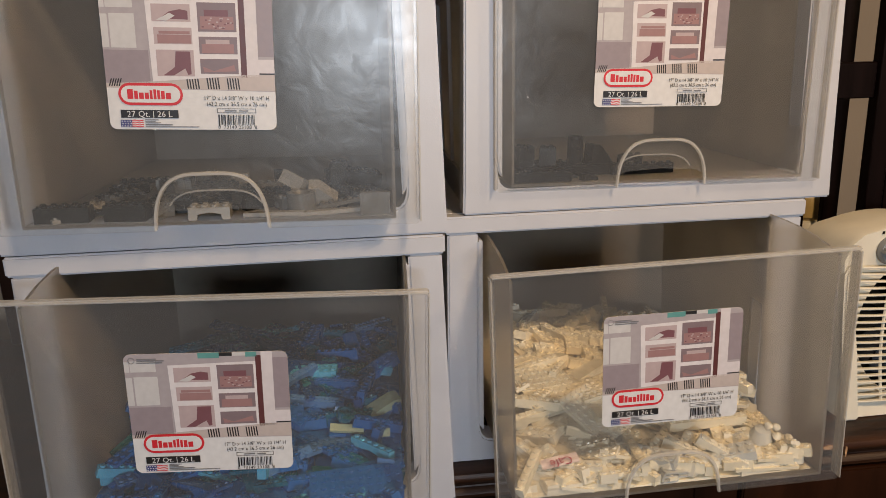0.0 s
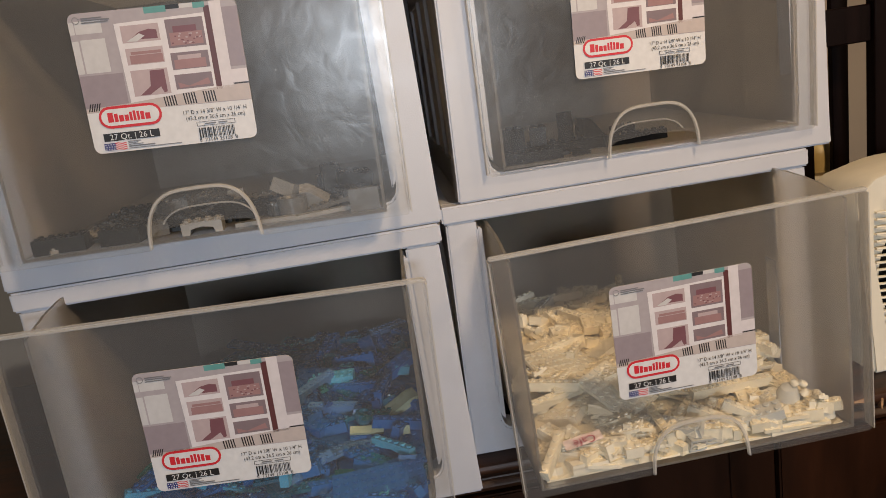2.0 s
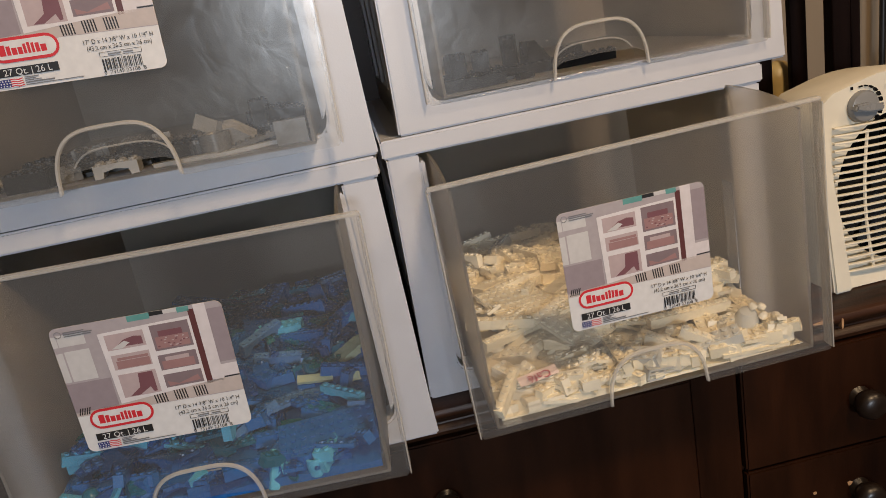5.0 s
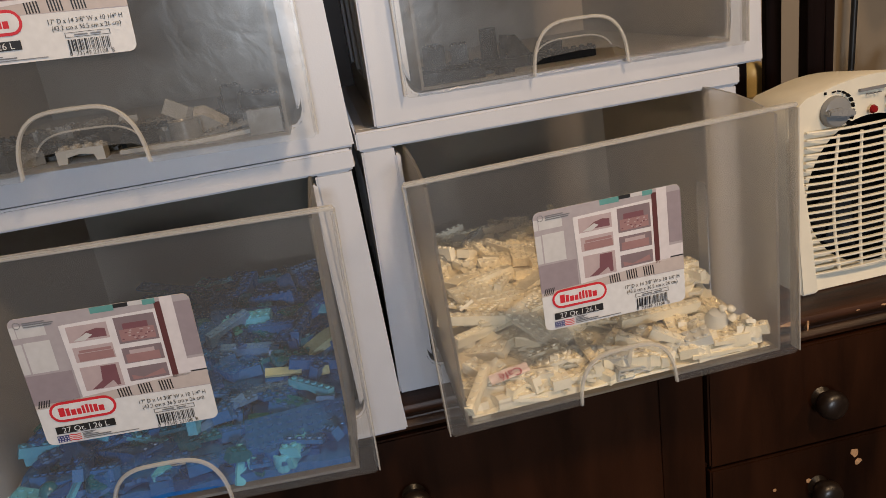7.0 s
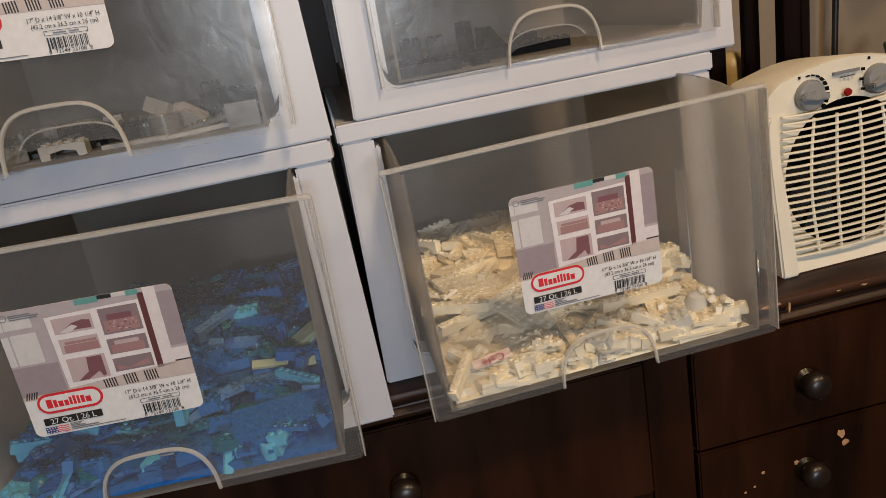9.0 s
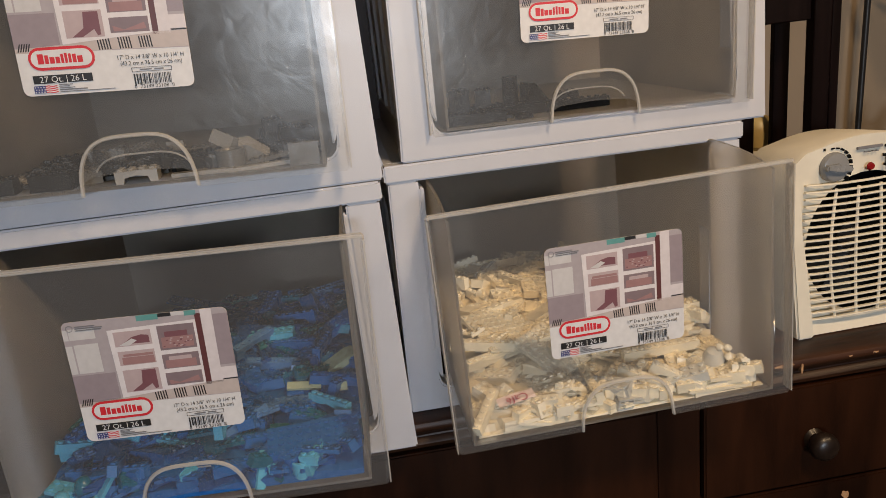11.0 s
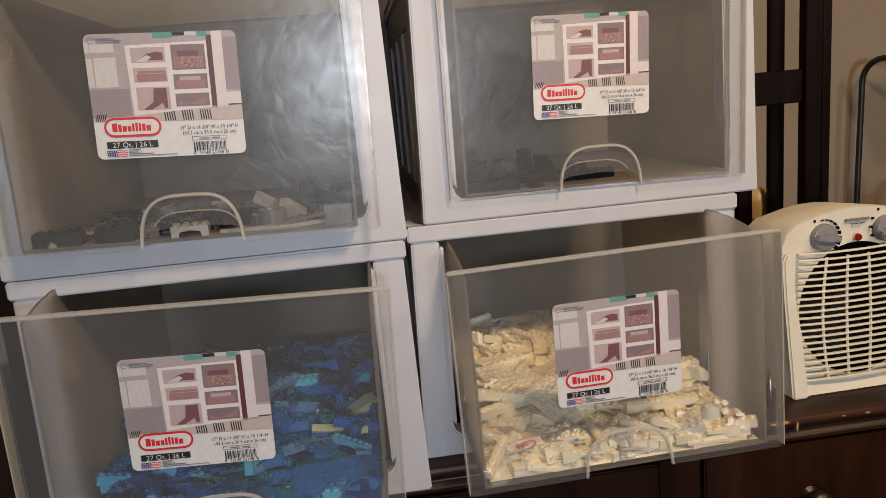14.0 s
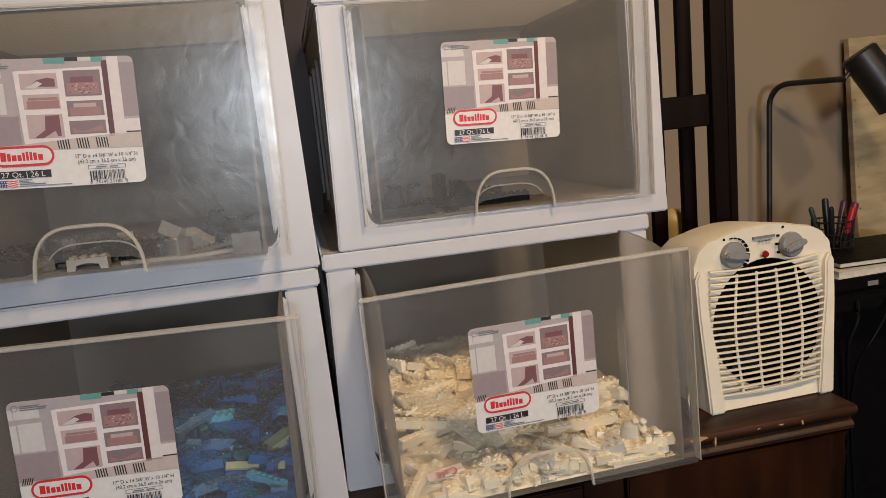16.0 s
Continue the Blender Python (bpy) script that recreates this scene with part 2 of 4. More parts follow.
def rounded(x0, x1, z0, z1, r, n=5):
    pts = []
    for cx, cz, a in ((x1 - r, z1 - r, 0), (x0 + r, z1 - r, 90), (x0 + r, z0 + r, 180), (x1 - r, z0 + r, 270)):
        pts += [(cx + r * math.cos(radians(a + 90 * k / n)), cz + r * math.sin(radians(a + 90 * k / n))) for k in range(n + 1)]
    return pts


# ---- the room ----
TOP = 0.803
bm = bmesh.new()
box(bm, -2.0, 2.6, -3.6, 0.80, -0.05, 0.0)
setting("floor", bm, CARPET, "brown carpeted floor under the dresser", "floor")
bm = bmesh.new()
box(bm, -2.0, 2.6, -3.6, 0.80, 2.40, 2.45)
setting("ceiling", bm, CEILING, "plain off-white painted ceiling", "ceiling")
bm = bmesh.new()
box(bm, -2.0, 2.6, 0.70, 0.80, 0.0, 2.4)
setting("wall_north", bm, WALL, "plain tan painted wall behind the dresser", "wall")
bm = bmesh.new()
box(bm, -2.1, -2.0, -3.6, 0.80, 0.0, 2.4)
setting("wall_west", bm, WALL, "plain tan painted side wall", "wall")
bm = bmesh.new()
box(bm, 2.6, 2.7, -3.6, 0.80, 0.0, 2.4)
setting("wall_east", bm, WALL, "plain tan painted side wall", "wall")
bm = bmesh.new()
for x0, x1, z0, z1 in ((-2.0, -0.27, 0, 2.4), (0.35, 2.6, 0, 2.4), (-0.27, 0.35, 0, 1.15), (-0.27, 0.35, 1.57, 2.4)):
    box(bm, x0, x1, -3.5, -3.4, z0, z1)
setting("wall_south", bm, WALL, "plain tan wall with a window opening", "wall")
w = tagged(new("window_1"), "white framed window letting in daylight", "window", kind="structure")
bm = bmesh.new()
for x0, x1, z0, z1 in ((-0.27, -0.22, 1.15, 1.57), (0.30, 0.35, 1.15, 1.57), (-0.22, 0.30, 1.15, 1.20), (-0.22, 0.30, 1.52, 1.57)):
    box(bm, x0, x1, -3.48, -3.41, z0, z1)
part("window_frame", bm, WHITE_PLASTIC, w)


# ---- dresser ----
def dresser():
    d = thing("dresser", pose(0, 0, 0), "dark walnut dresser with chipped top edge and round knobs", "dresser")
    # top slab with a rounded, stepped front edge
    prof = [(0.50, TOP), (0.025, TOP), (0.0205, TOP - 0.0015), (0.0187, TOP - 0.0045), (0.0190, TOP - 0.008), (0.0215, TOP - 0.012), (0.0275, TOP - 0.016), (0.0305, TOP - 0.0205),
            (0.0265, TOP - 0.0225), (0.0240, TOP - 0.027), (0.0255, TOP - 0.0315), (0.0305, TOP - 0.034), (0.50, TOP - 0.034)]
    bm = bmesh.new()
    prism(bm, prof, -0.75, 0.612, axes="yz")
    soften(bm, 0.0012, 1, 50)
    part("top", bm, TOP_WOOD, d, "worn brown top with a moulded edge")
    bm = bmesh.new()
    box(bm, -0.73, 0.598, 0.036, 0.50, 0.10, TOP - 0.034)
    part("carcass", bm, DARK_WOOD, d)
    bm = bmesh.new()
    turned(bm, [(0.0, 0.10), (0.020, 0.10), (0.022, 0.70), (0.026, 0.735), (0.024, 0.75), (0.027, TOP - 0.035), (0.0, TOP - 0.035)], 18, pose(0.588, 0.05, 0))
    part("corner_column", bm, DARK_WOOD, d)
    bm = bmesh.new()
    box(bm, 0.2615, 0.3105, 0.0295, 0.036, 0.12, TOP - 0.036)
    soften(bm, 0.001, 1)
    part("stile", bm, DARK_WOOD, d)
    for x0, x1, z0, z1, knobs in ((0.313, 0.578, 0.6415, 0.7665, ((0.442, 0.700),)), (0.313, 0.578, 0.505, 0.6385, ((0.4405, 0.586),)), (0.313, 0.578, 0.36, 0.502, ((0.445, 0.43),)),
                           (-0.27, 0.259, 0.605, 0.7665, ((-0.006, 0.699),)), (-0.27, 0.259, 0.36, 0.575, ((-0.006, 0.47),)),
                           (-0.70, -0.32, 0.6415, 0.7665, ((-0.51, 0.70),)), (-0.70, -0.32, 0.505, 0.6385, ((-0.51, 0.586),))):
        bm = bmesh.new()
        box(bm, x0, x1, 0.024, 0.0355, z0, z1)
        soften(bm, 0.002, 2)
        dr = part("drawer_front", bm, DARK_WOOD, d)
        for kx, kz in knobs:
            bm = bmesh.new()
            turned(bm, [(0.0, 0.029), (0.010, 0.028), (0.0150, 0.024), (0.0165, 0.018), (0.0145, 0.012), (0.009, 0.008), (0.008, 0.004), (0.012, 0.0)], 20, pose(kx, 0.024, kz, 90, 0, 0))
            part("knob", bm, KNOB_WOOD, dr, "round dark turned wooden knob")
    # bare spots where the finish has chipped off
    rnd = random.Random(5)
    for cx, cy, cz, w, h in ((0.4015, 0.0193, TOP - 0.0048, 0.024, 0.0046), (0.421, 0.0192, TOP - 0.009, 0.0035, 0.014), (0.4775, 0.0196, TOP - 0.0056, 0.006, 0.0018), (0.507, 0.0196, TOP - 0.0056, 0.010, 0.0025),
                             (0.535, 0.0192, TOP - 0.008, 0.003, 0.006), (0.03, 0.0222, TOP - 0.0045, 0.035, 0.0016)):
        n = 9
        bm = bmesh.new()
        prism(bm, [(cx + w / 2 * rnd.uniform(0.55, 1.1) * math.cos(2 * math.pi * k / n), cz + h / 2 * rnd.uniform(0.5, 1.2) * math.sin(2 * math.pi * k / n)) for k in range(n)], cy - 0.0012, cy + 0.004)
        part("chipped_spot", bm, BARE_WOOD, d, "bare wood where the finish is chipped")
    for cx, cz, w, h in ((0.486, 0.617, 0.012, 0.013), (0.490, 0.604, 0.009, 0.009), (0.3885, 0.5925, 0.005, 0.004), (0.3775, 0.577, 0.004, 0.003), (0.366, 0.572, 0.004, 0.003), (0.4295, 0.594, 0.008, 0.006)):
        n = 8
        bm = bmesh.new()
        prism(bm, [(cx + w / 2 * rnd.uniform(0.6, 1.2) * math.cos(2 * math.pi * k / n), cz + h / 2 * rnd.uniform(0.5, 1.2) * math.sin(2 * math.pi * k / n)) for k in range(n)], 0.0236, 0.026)
        part("chipped_spot", bm, BARE_WOOD, d, "bare wood where the finish is chipped")
    for x in (-0.70, 0.57):
        for y in (0.07, 0.46):
            bm = bmesh.new()
            box(bm, x - 0.025, x + 0.025, y - 0.025, y + 0.025, 0.0, 0.10)
            part("foot", bm, DARK_WOOD, d)


dresser()

# dark upright boards on the dresser behind the boxes
m_back = thing("back_board", pose(0, 0, 0), "dark stained wooden back board standing on the dresser", "board")
bm = bmesh.new()
box(bm, -0.62, 0.30, 0.470, 0.490, TOP, 1.75)
soften(bm, 0.002, 1)
part("board", bm, DARK_WOOD, m_back)


def slat_frame():
    f = thing("slatted_frame", pose(0, 0, 0), "dark mahogany slatted frame standing on the dresser", "wooden frame")
    for name, x0, x1, z0, z1, y0, y1 in (("post", 0.5575, 0.5810, TOP, 1.62, 0.222, 0.240), ("post_edge", 0.5818, 0.5945, TOP, 1.62, 0.2235, 0.240), ("slat", 0.553, 0.576, TOP, 1.62, 0.300, 0.310), ("slat", 0.504, 0.527, TOP, 1.62, 0.300, 0.310), ("slat", 0.455, 0.478, TOP, 1.62, 0.300, 0.310),
                                 ("crossbar", 0.395, 0.5575, 1.1435, 1.187, 0.2285, 0.248), ("crossbar", 0.395, 0.5575, 1.50, 1.545, 0.2285, 0.248)):
        bm = bmesh.new()
        box(bm, x0, x1, y0, y1, z0, z1)
        soften(bm, 0.0015, 1)
        part(name, bm, MAHOGANY, f)


slat_frame()


# ---- storage units ----
def storage_unit(m, label, drawer_at, turn, opened, left=0.0, right=0.0):
    u = thing("storage_unit", m, label, "storage drawer", "stacked storage drawers")
    D = 0.41
    bm = bmesh.new()
    prism(bm, [(-0.1832, 0.0), (0.1832, 0.0), (0.1822, 0.0230), (0.1772, 0.2432), (0.1480, 0.2432), (0.1498, 0.0440), (0.1488, 0.0330), (0.1455, 0.0265), (0.1400, 0.0235), (-0.1400, 0.0235), (-0.1455, 0.0265), (-0.1488, 0.0330), (-0.1498, 0.0440), (-0.1480, 0.2432), (-0.1772, 0.2432), (-0.1822, 0.0230)], -0.0026, 0.028)
    soften(bm, 0.0018, 2, 20)
    front = part("front_frame", bm, WHITE_PLASTIC, u)
    for s in (-1, 1):
        bm = bmesh.new()
        rib = [(0.1515, 0.052), (0.1490, 0.040), (0.1455, 0.034), (0.1435, 0.236), (0.1485, 0.236)]
        prism(bm, [(s * a, b) for a, b in rib], -0.0035, 0.020)
        soften(bm, 0.0015, 2)
        part("inner_rib", bm, WHITE_PLASTIC, front)
        # side wall with a raised border round a sunk panel
        bm = bmesh.new()
        xs = sorted((s * 0.1735, s * 0.1705))
        box(bm, xs[0], xs[1], 0.0285, D, 0.004, 0.2415)
        wall = part("side_wall", bm, THIN_WHITE, u)
        bm = bmesh.new()
        xo = sorted((s * 0.1737, s * 0.1775))
        for y0, y1, z0, z1 in ((0.0285, 0.055, 0.0, 0.2415), (D - 0.03, D, 0.0, 0.2415), (0.055, D - 0.03, 0.0, 0.032), (0.055, D - 0.03, 0.205, 0.2415)):
            box(bm, xo[0], xo[1], y0, y1, z0, z1)
        for y0 in (0.14, 0.25):
            box(bm, xo[0], xo[1] - 0.001 if s > 0 else xo[1], y0, y0 + 0.012, 0.032, 0.205)
        part("border", bm, THIN_WHITE, wall)
        bm = bmesh.new()
        xr = sorted((s * 0.1703, s * 0.1600))
        box(bm, xr[0], xr[1], 0.03, D - 0.01, 0.010, 0.0145)
        part("runner", bm, WHITE_PLASTIC, u)
    bm = bmesh.new()
    box(bm, -0.170, 0.170, D - 0.020, D, 0.0, 0.022)
    part("back_rail", bm, WHITE_PLASTIC, u)
    bm = bmesh.new()
    # lid: a deep rim round a thin top sheet
    for x0, x1, y0, y1 in ((-0.1802, 0.1802, -0.0042, 0.012), (-0.1802, 0.1802, D - 0.012, D + 0.002), (-0.1802, -0.168, 0.012, D - 0.012), (0.168, 0.1802, 0.012, D - 0.012)):
        box(bm, x0, x1, y0, y1, 0.2430, 0.2600)
    bmesh.ops.remove_doubles(bm, verts=bm.verts, dist=0.00001)
    soften(bm, 0.0018, 2)
    lid = part("lid", bm, WHITE_PLASTIC, u)
    bm = bmesh.new()
    box(bm, -0.170, 0.170, 0.010, D - 0.01, 0.2575, 0.2604)
    part("top_sheet", bm, THIN_WHITE, lid)
    # the drawer
    dx, dy, dz = drawer_at
    dm = pose(dx, dy, dz, *turn)
    W, DH, T = 0.1575, 0.2175, 0.0028
    hl, hr = -0.044, 0.044
    WL, WR = W + left, W + right
    bm = bmesh.new()
    # tub: floor, side walls whose top dips to the front, back wall
    t = 0.1425
    box(bm, -t, t, 0.004, 0.375, 0.004, 0.0065)
    for s in (-1, 1):
        side = [(0.0035, 0.0067), (0.3735, 0.0067), (0.3735, 0.2250), (0.090, 0.2250), (0.062, 0.2240), (0.038, 0.2215), (0.018, 0.2175), (0.0035, 0.2140)]
        xs = sorted((s * t, s * (t - 0.0024)))
        prism(bm, side, xs[0], xs[1], axes="yz")
    box(bm, -t + 0.0026, t - 0.0026, 0.3725, 0.3748, 0.0067, 0.2265)
    drawer = part("drawer", bm, TUB, u, "milky see-through plastic drawer, " + opened, dm)
    # front panel with a notch under the handle and side flanges
    bm = bmesh.new()
    out = [(-WL + 0.003, 0.0), (hl, 0.0), (hl + 0.003, 0.012), (hl + 0.010, 0.0155), (0.0, 0.0175), (hr - 0.010, 0.0155), (hr - 0.003, 0.012), (hr, 0.0), (WR - 0.003, 0.0), (WR, 0.003), (WR, DH), (-WL, DH), (-WL, 0.003)]
    prism(bm, out, 0.0, T)
    for s, w in ((-1, WL), (1, WR)):
        xs = sorted((s * w, s * (w - 0.0022)))
        box(bm, xs[0], xs[1], T + 0.0001, 0.012, 0.003, DH - 0.003)
    part("front_panel", bm, FROSTED, drawer)
    bm = bmesh.new()
    box(bm, -WL - 0.0006, WR + 0.0006, -0.0012, 0.0062, DH + 0.0001, DH + 0.0032)
    soften(bm, 0.001, 2)
    for s, w in ((-1, WL), (1, WR)):
        xs = sorted((s * (w + 0.0001), s * (w + 0.0011)))
        box(bm, xs[0], xs[1], -0.0012, 0.0115, 0.002, DH - 0.001)
    part("rim", bm, RIM, drawer)
    # arched finger pocket
    arch = []
    for k in range(25):
        a = math.pi * (1 - k / 24)
        cx, cz = math.cos(a), math.sin(a)
        px = 0.0385 * math.copysign(abs(cx) ** 0.55, cx)
        arch.append((px * (1 + 0.14 * (1 - cz)), 0.001 + 0.0445 * abs(cz) ** 0.62))
    arch[0], arch[-1] = (hl, 0.001), (hr, 0.001)
    bm = bmesh.new()
    for i, (x, z) in enumerate(arch):
        n = Vector((x, 0, z - 0.012)).normalized()
        ring = [bm.verts.new((x - n.x * b, y - 0.0008, z - n.z * b)) for y, b in ((-0.0018, 0.0002), (-0.0018, 0.0019), (0.0004, 0.0026), (0.0004, -0.0006))]
        if i:
            for k in range(4):
                bm.faces.new((prev[k], prev[(k + 1) % 4], ring[(k + 1) % 4], ring[k]))
        prev = ring
    part("handle", bm, RIM, drawer, "raised arched handle edge")
    bm = bmesh.new()
    rows = []
    for j in range(6):
        f = j / 5
        rows.append([bm.verts.new((x * (1 - 0.10 * f), T + 0.0005 + 0.016 * math.sin(f * math.pi / 2), 0.004 + (z - 0.004) * (1 - 0.42 * f))) for x, z in arch])
    for a, b in zip(rows, rows[1:]):
        for k in range(len(arch) - 1):
            bm.faces.new((a[k], a[k + 1], b[k + 1], b[k])).smooth = True
    part("finger_pocket", bm, CLEAR, drawer)
    bm = bmesh.new()
    tube(bm, [(x * 0.90, T + 0.0165, 0.004 + (z - 0.004) * 0.58) for x, z in arch[3:-3]], 0.0008, 6)
    part("pocket_edge", bm, RIM, drawer)
    DRAWERS.append(m @ dm)
    return u


DRAWERS = []
RY = 0.045
LY = -0.020
UL_Z = TOP + 0.2606
storage_unit(pose(-0.1835, LY, TOP), "white storage unit with half-open clear drawer of blue bricks", (-0.0046, -0.075, 0.0209), (1.3, 1.5, -1.4), "pulled half open", 0.012, 0.0)
storage_unit(pose(-0.1835, LY, UL_Z), "white stacking storage unit with closed drawer of grey bricks", (-0.0040, -0.036, 0.021), (0, 1.2, 0), "closed", 0.006, 0.004)
storage_unit(pose(0.183, RY, TOP), "white storage unit with half-open clear drawer of white bricks", (0.007, -0.1185, 0.0185), (0, -1.2, 0), "pulled half open")
storage_unit(pose(0.2045, RY, UL_Z), "white stacking storage unit with closed drawer of black bricks", (0.0045, -0.012, 0.0205), (0, 0.6, 0), "closed")


# ---- printed labels ----
def text_mesh(name, body, size, x, z, y, mat, squeeze=1.0, align='LEFT'):
    cu = bpy.data.curves.new(name, 'FONT')
    cu.body, cu.size, cu.align_x, cu.resolution_u = body, size, align, 2
    ob = new(name, cu)
    bpy.context.view_layer.update()
    me = bpy.data.meshes.new_from_object(ob.evaluated_get(bpy.context.evaluated_depsgraph_get()))
    bpy.data.objects.remove(ob)
    me.transform(Matrix.Translation((x, y, z)) @ Matrix.Rotation(radians(90), 4, 'X') @ Matrix.Diagonal((squeeze, 1, 1, 1)))
    me.materials.clear()
    me.materials.append(mat)
    me.name = name
    return me


LW, LH = 0.1210, 0.1010


def product_label(m):
    """A printed card; u goes right and v down, in shares of the card."""
    lab = thing("product_label", m, "printed product label with room photo stuck on the drawer front", "label", "drawer labels")
    card_ink, lilac, mauve = ink("white", (0.63, 0.63, 0.64)), ink("lilac", (0.36, 0.325, 0.345)), ink("mauve", (0.27, 0.225, 0.25))
    pane, rackc, cell = ink("pane", (0.52, 0.51, 0.515)), ink("rack", (0.64, 0.61, 0.63)), ink("cell", (0.20, 0.15, 0.165))
    pink, rose, maroon, teal, beige, black, grey = (ink("pink", (0.30, 0.17, 0.17)), ink("rose", (0.17, 0.07, 0.085)), ink("maroon", (0.10, 0.03, 0.03)), ink("teal", (0.10, 0.28, 0.27)),
                                                    ink("beige", (0.46, 0.40, 0.38)), ink("black", (0.016, 0.015, 0.015)), ink("grey", (0.17, 0.17, 0.18)))
    red, navy, trimc, pale = ink("red", (0.55, 0.02, 0.03)), ink("navy", (0.02, 0.03, 0.16)), ink("trim", (0.60, 0.56, 0.58)), ink("pale", (0.42, 0.335, 0.345))
    X = lambda u: (u - 0.5) * LW
    Z = lambda v: (0.5 - v) * LH

    def sheet(items, name, label=""):
        """Flat printed patches: ink, layer, outline in u and v."""
        mats, bm = [], bmesh.new()
        for mat, layer, pts in items:
            if mat not in mats:
                mats.append(mat)
            y = -0.0004 - 0.00008 * layer
            f = bm.faces.new([bm.verts.new((X(u), y, Z(v))) for u, v in pts])
            f.material_index = mats.index(mat)
        me = bpy.data.meshes.new(name)
        bm.normal_update()
        for f in bm.faces:
            if f.normal.y > 0:
                f.normal_flip()
        bm.to_mesh(me)
        bm.free()
        for mat in mats:
            me.materials.append(mat)
        ob = new(name, me)
        ob.parent = lab
        if label:
            ob["label"] = label
        return ob

    R = lambda u0, u1, v0, v1, k=0.0: [(u0, v0 + k), (u1, v0), (u1, v1), (u0, v1 + k)]

    def stadium(u0, u1, v0, v1, n=8):
        r = (v1 - v0) / 2 * LH
        ru = r / LW
        return [(u1 - ru + ru * math.sin(math.pi * k / n), (v0 + v1) / 2 - (v1 - v0) / 2 * math.cos(math.pi * k / n)) for k in range(n + 1)] + \
               [(u0 + ru - ru * math.sin(math.pi * k / n), (v0 + v1) / 2 + (v1 - v0) / 2 * math.cos(math.pi * k / n)) for k in range(n + 1)]

    bm = bmesh.new()
    prism(bm, rounded(-LW / 2, LW / 2, -LH / 2, LH / 2, 0.0052), -0.0004, 0.0)
    part("card", bm, card_ink, lab)
    r = 0.0052
    top = [(0.5 + a / LW, 0.5 - b / LH) for a, b in rounded(-LW / 2, LW / 2, -LH / 2, LH / 2, r)][0:12]
    ph = [(lilac, 1, top + [(0.0, 0.70), (1.0, 0.72)])]
    ph += [(pane, 2, R(0.035, 0.19, 0.055, 0.145)), (pane, 2, R(0.05, 0.195, 0.185, 0.42)), (pane, 2, R(0.0, 0.04, 0.19, 0.42)), (pane, 2, R(0.0, 0.03, 0.06, 0.145)), (mauve, 2, R(0.0, 0.26, 0.435, 0.665))]
    ph += [(beige, 2, [(0.25, 0.655), (0.80, 0.60), (1.0, 0.60), (1.0, 0.715), (0.0, 0.70), (0.0, 0.67)])]
    ph += [(teal, 2, R(0.45, 0.58, 0.0, 0.045)), (black, 2, R(0.58, 0.66, 0.0, 0.03)), (pane, 2, R(0.66, 0.74, 0.0, 0.03)), (teal, 2, R(0.74, 0.81, 0.0, 0.04))]
    ph += [(maroon, 2, R(0.80, 0.835, 0.03, 0.62)), (trimc, 2, R(0.835, 0.905, 0.0, 0.615)), (mauve, 2, R(0.905, 1.0, 0.05, 0.47)), (trimc, 2, R(0.905, 1.0, 0.49, 0.585)), (black, 2, R(0.91, 1.0, 0.588, 0.597))]
    for u in (0.47, 0.59, 0.71):
        for k in range(5):
            ph.append((black, 3, [(u + 0.016 * k, 0.625), (u + 0.016 * k + 0.008, 0.625), (u + 0.016 * k + 0.014, 0.705), (u + 0.016 * k + 0.006, 0.705)]))
    for k in range(5):
        ph.append((black, 3, [(0.03 + 0.014 * k, 0.635), (0.037 + 0.014 * k, 0.635), (0.022 + 0.014 * k, 0.69), (0.014 + 0.014 * k, 0.69)]))
    sheet(ph, "photo", "printed photo of a pale room with shelves")
    rk = [(rackc, 4, [(0.262, 0.095), (0.80, 0.075), (0.80, 0.605), (0.275, 0.655)])]
    cells = [(0.295, 0.52, 0.115, 0.235), (0.30, 0.522, 0.275, 0.39), (0.305, 0.525, 0.43, 0.615), (0.56, 0.785, 0.10, 0.30), (0.56, 0.785, 0.335, 0.455), (0.56, 0.785, 0.49, 0.595)]
    for n, (a, b, c, d) in enumerate(cells):
        rk.append((cell if n > 2 else pale, 5, R(a, b, c, d)))
    rk += [(rose, 6, [(0.34, 0.215), (0.40, 0.165), (0.46, 0.15), (0.505, 0.16), (0.505, 0.22)]), (pane, 7, [(0.32, 0.225), (0.40, 0.175), (0.43, 0.195), (0.38, 0.23)])]
    rk += [(pink, 6, R(0.32, 0.515, 0.325, 0.385)), (pink, 6, R(0.33, 0.51, 0.30, 0.32))]
    rk += [(rose, 6, [(0.42, 0.44), (0.505, 0.44), (0.505, 0.60), (0.485, 0.605), (0.47, 0.56), (0.40, 0.61), (0.34, 0.61), (0.41, 0.55)])]
    rk += [(pink, 6, R(0.575, 0.77, 0.195, 0.285)), (rose, 6, R(0.60, 0.74, 0.15, 0.195)), (pink, 6, R(0.575, 0.765, 0.385, 0.45)), (pale, 6, R(0.60, 0.74, 0.355, 0.385))]
    rk += [(pink, 6, [(0.575, 0.545), (0.64, 0.575), (0.76, 0.53), (0.77, 0.575), (0.58, 0.585)])]
    rnd = random.Random(3)
    for k in range(26):
        u, v = rnd.uniform(0.58, 0.755), rnd.uniform(0.2, 0.275)
        rk.append(((pale, rose)[k % 2], 7, R(u, u + 0.012, v, v + 0.009)))
    sheet(rk, "photo_shelf")
    lg = [(red, 8, stadium(0.065, 0.445, 0.665, 0.825)), (card_ink, 9, stadium(0.08, 0.43, 0.685, 0.805))]
    u = 0.118
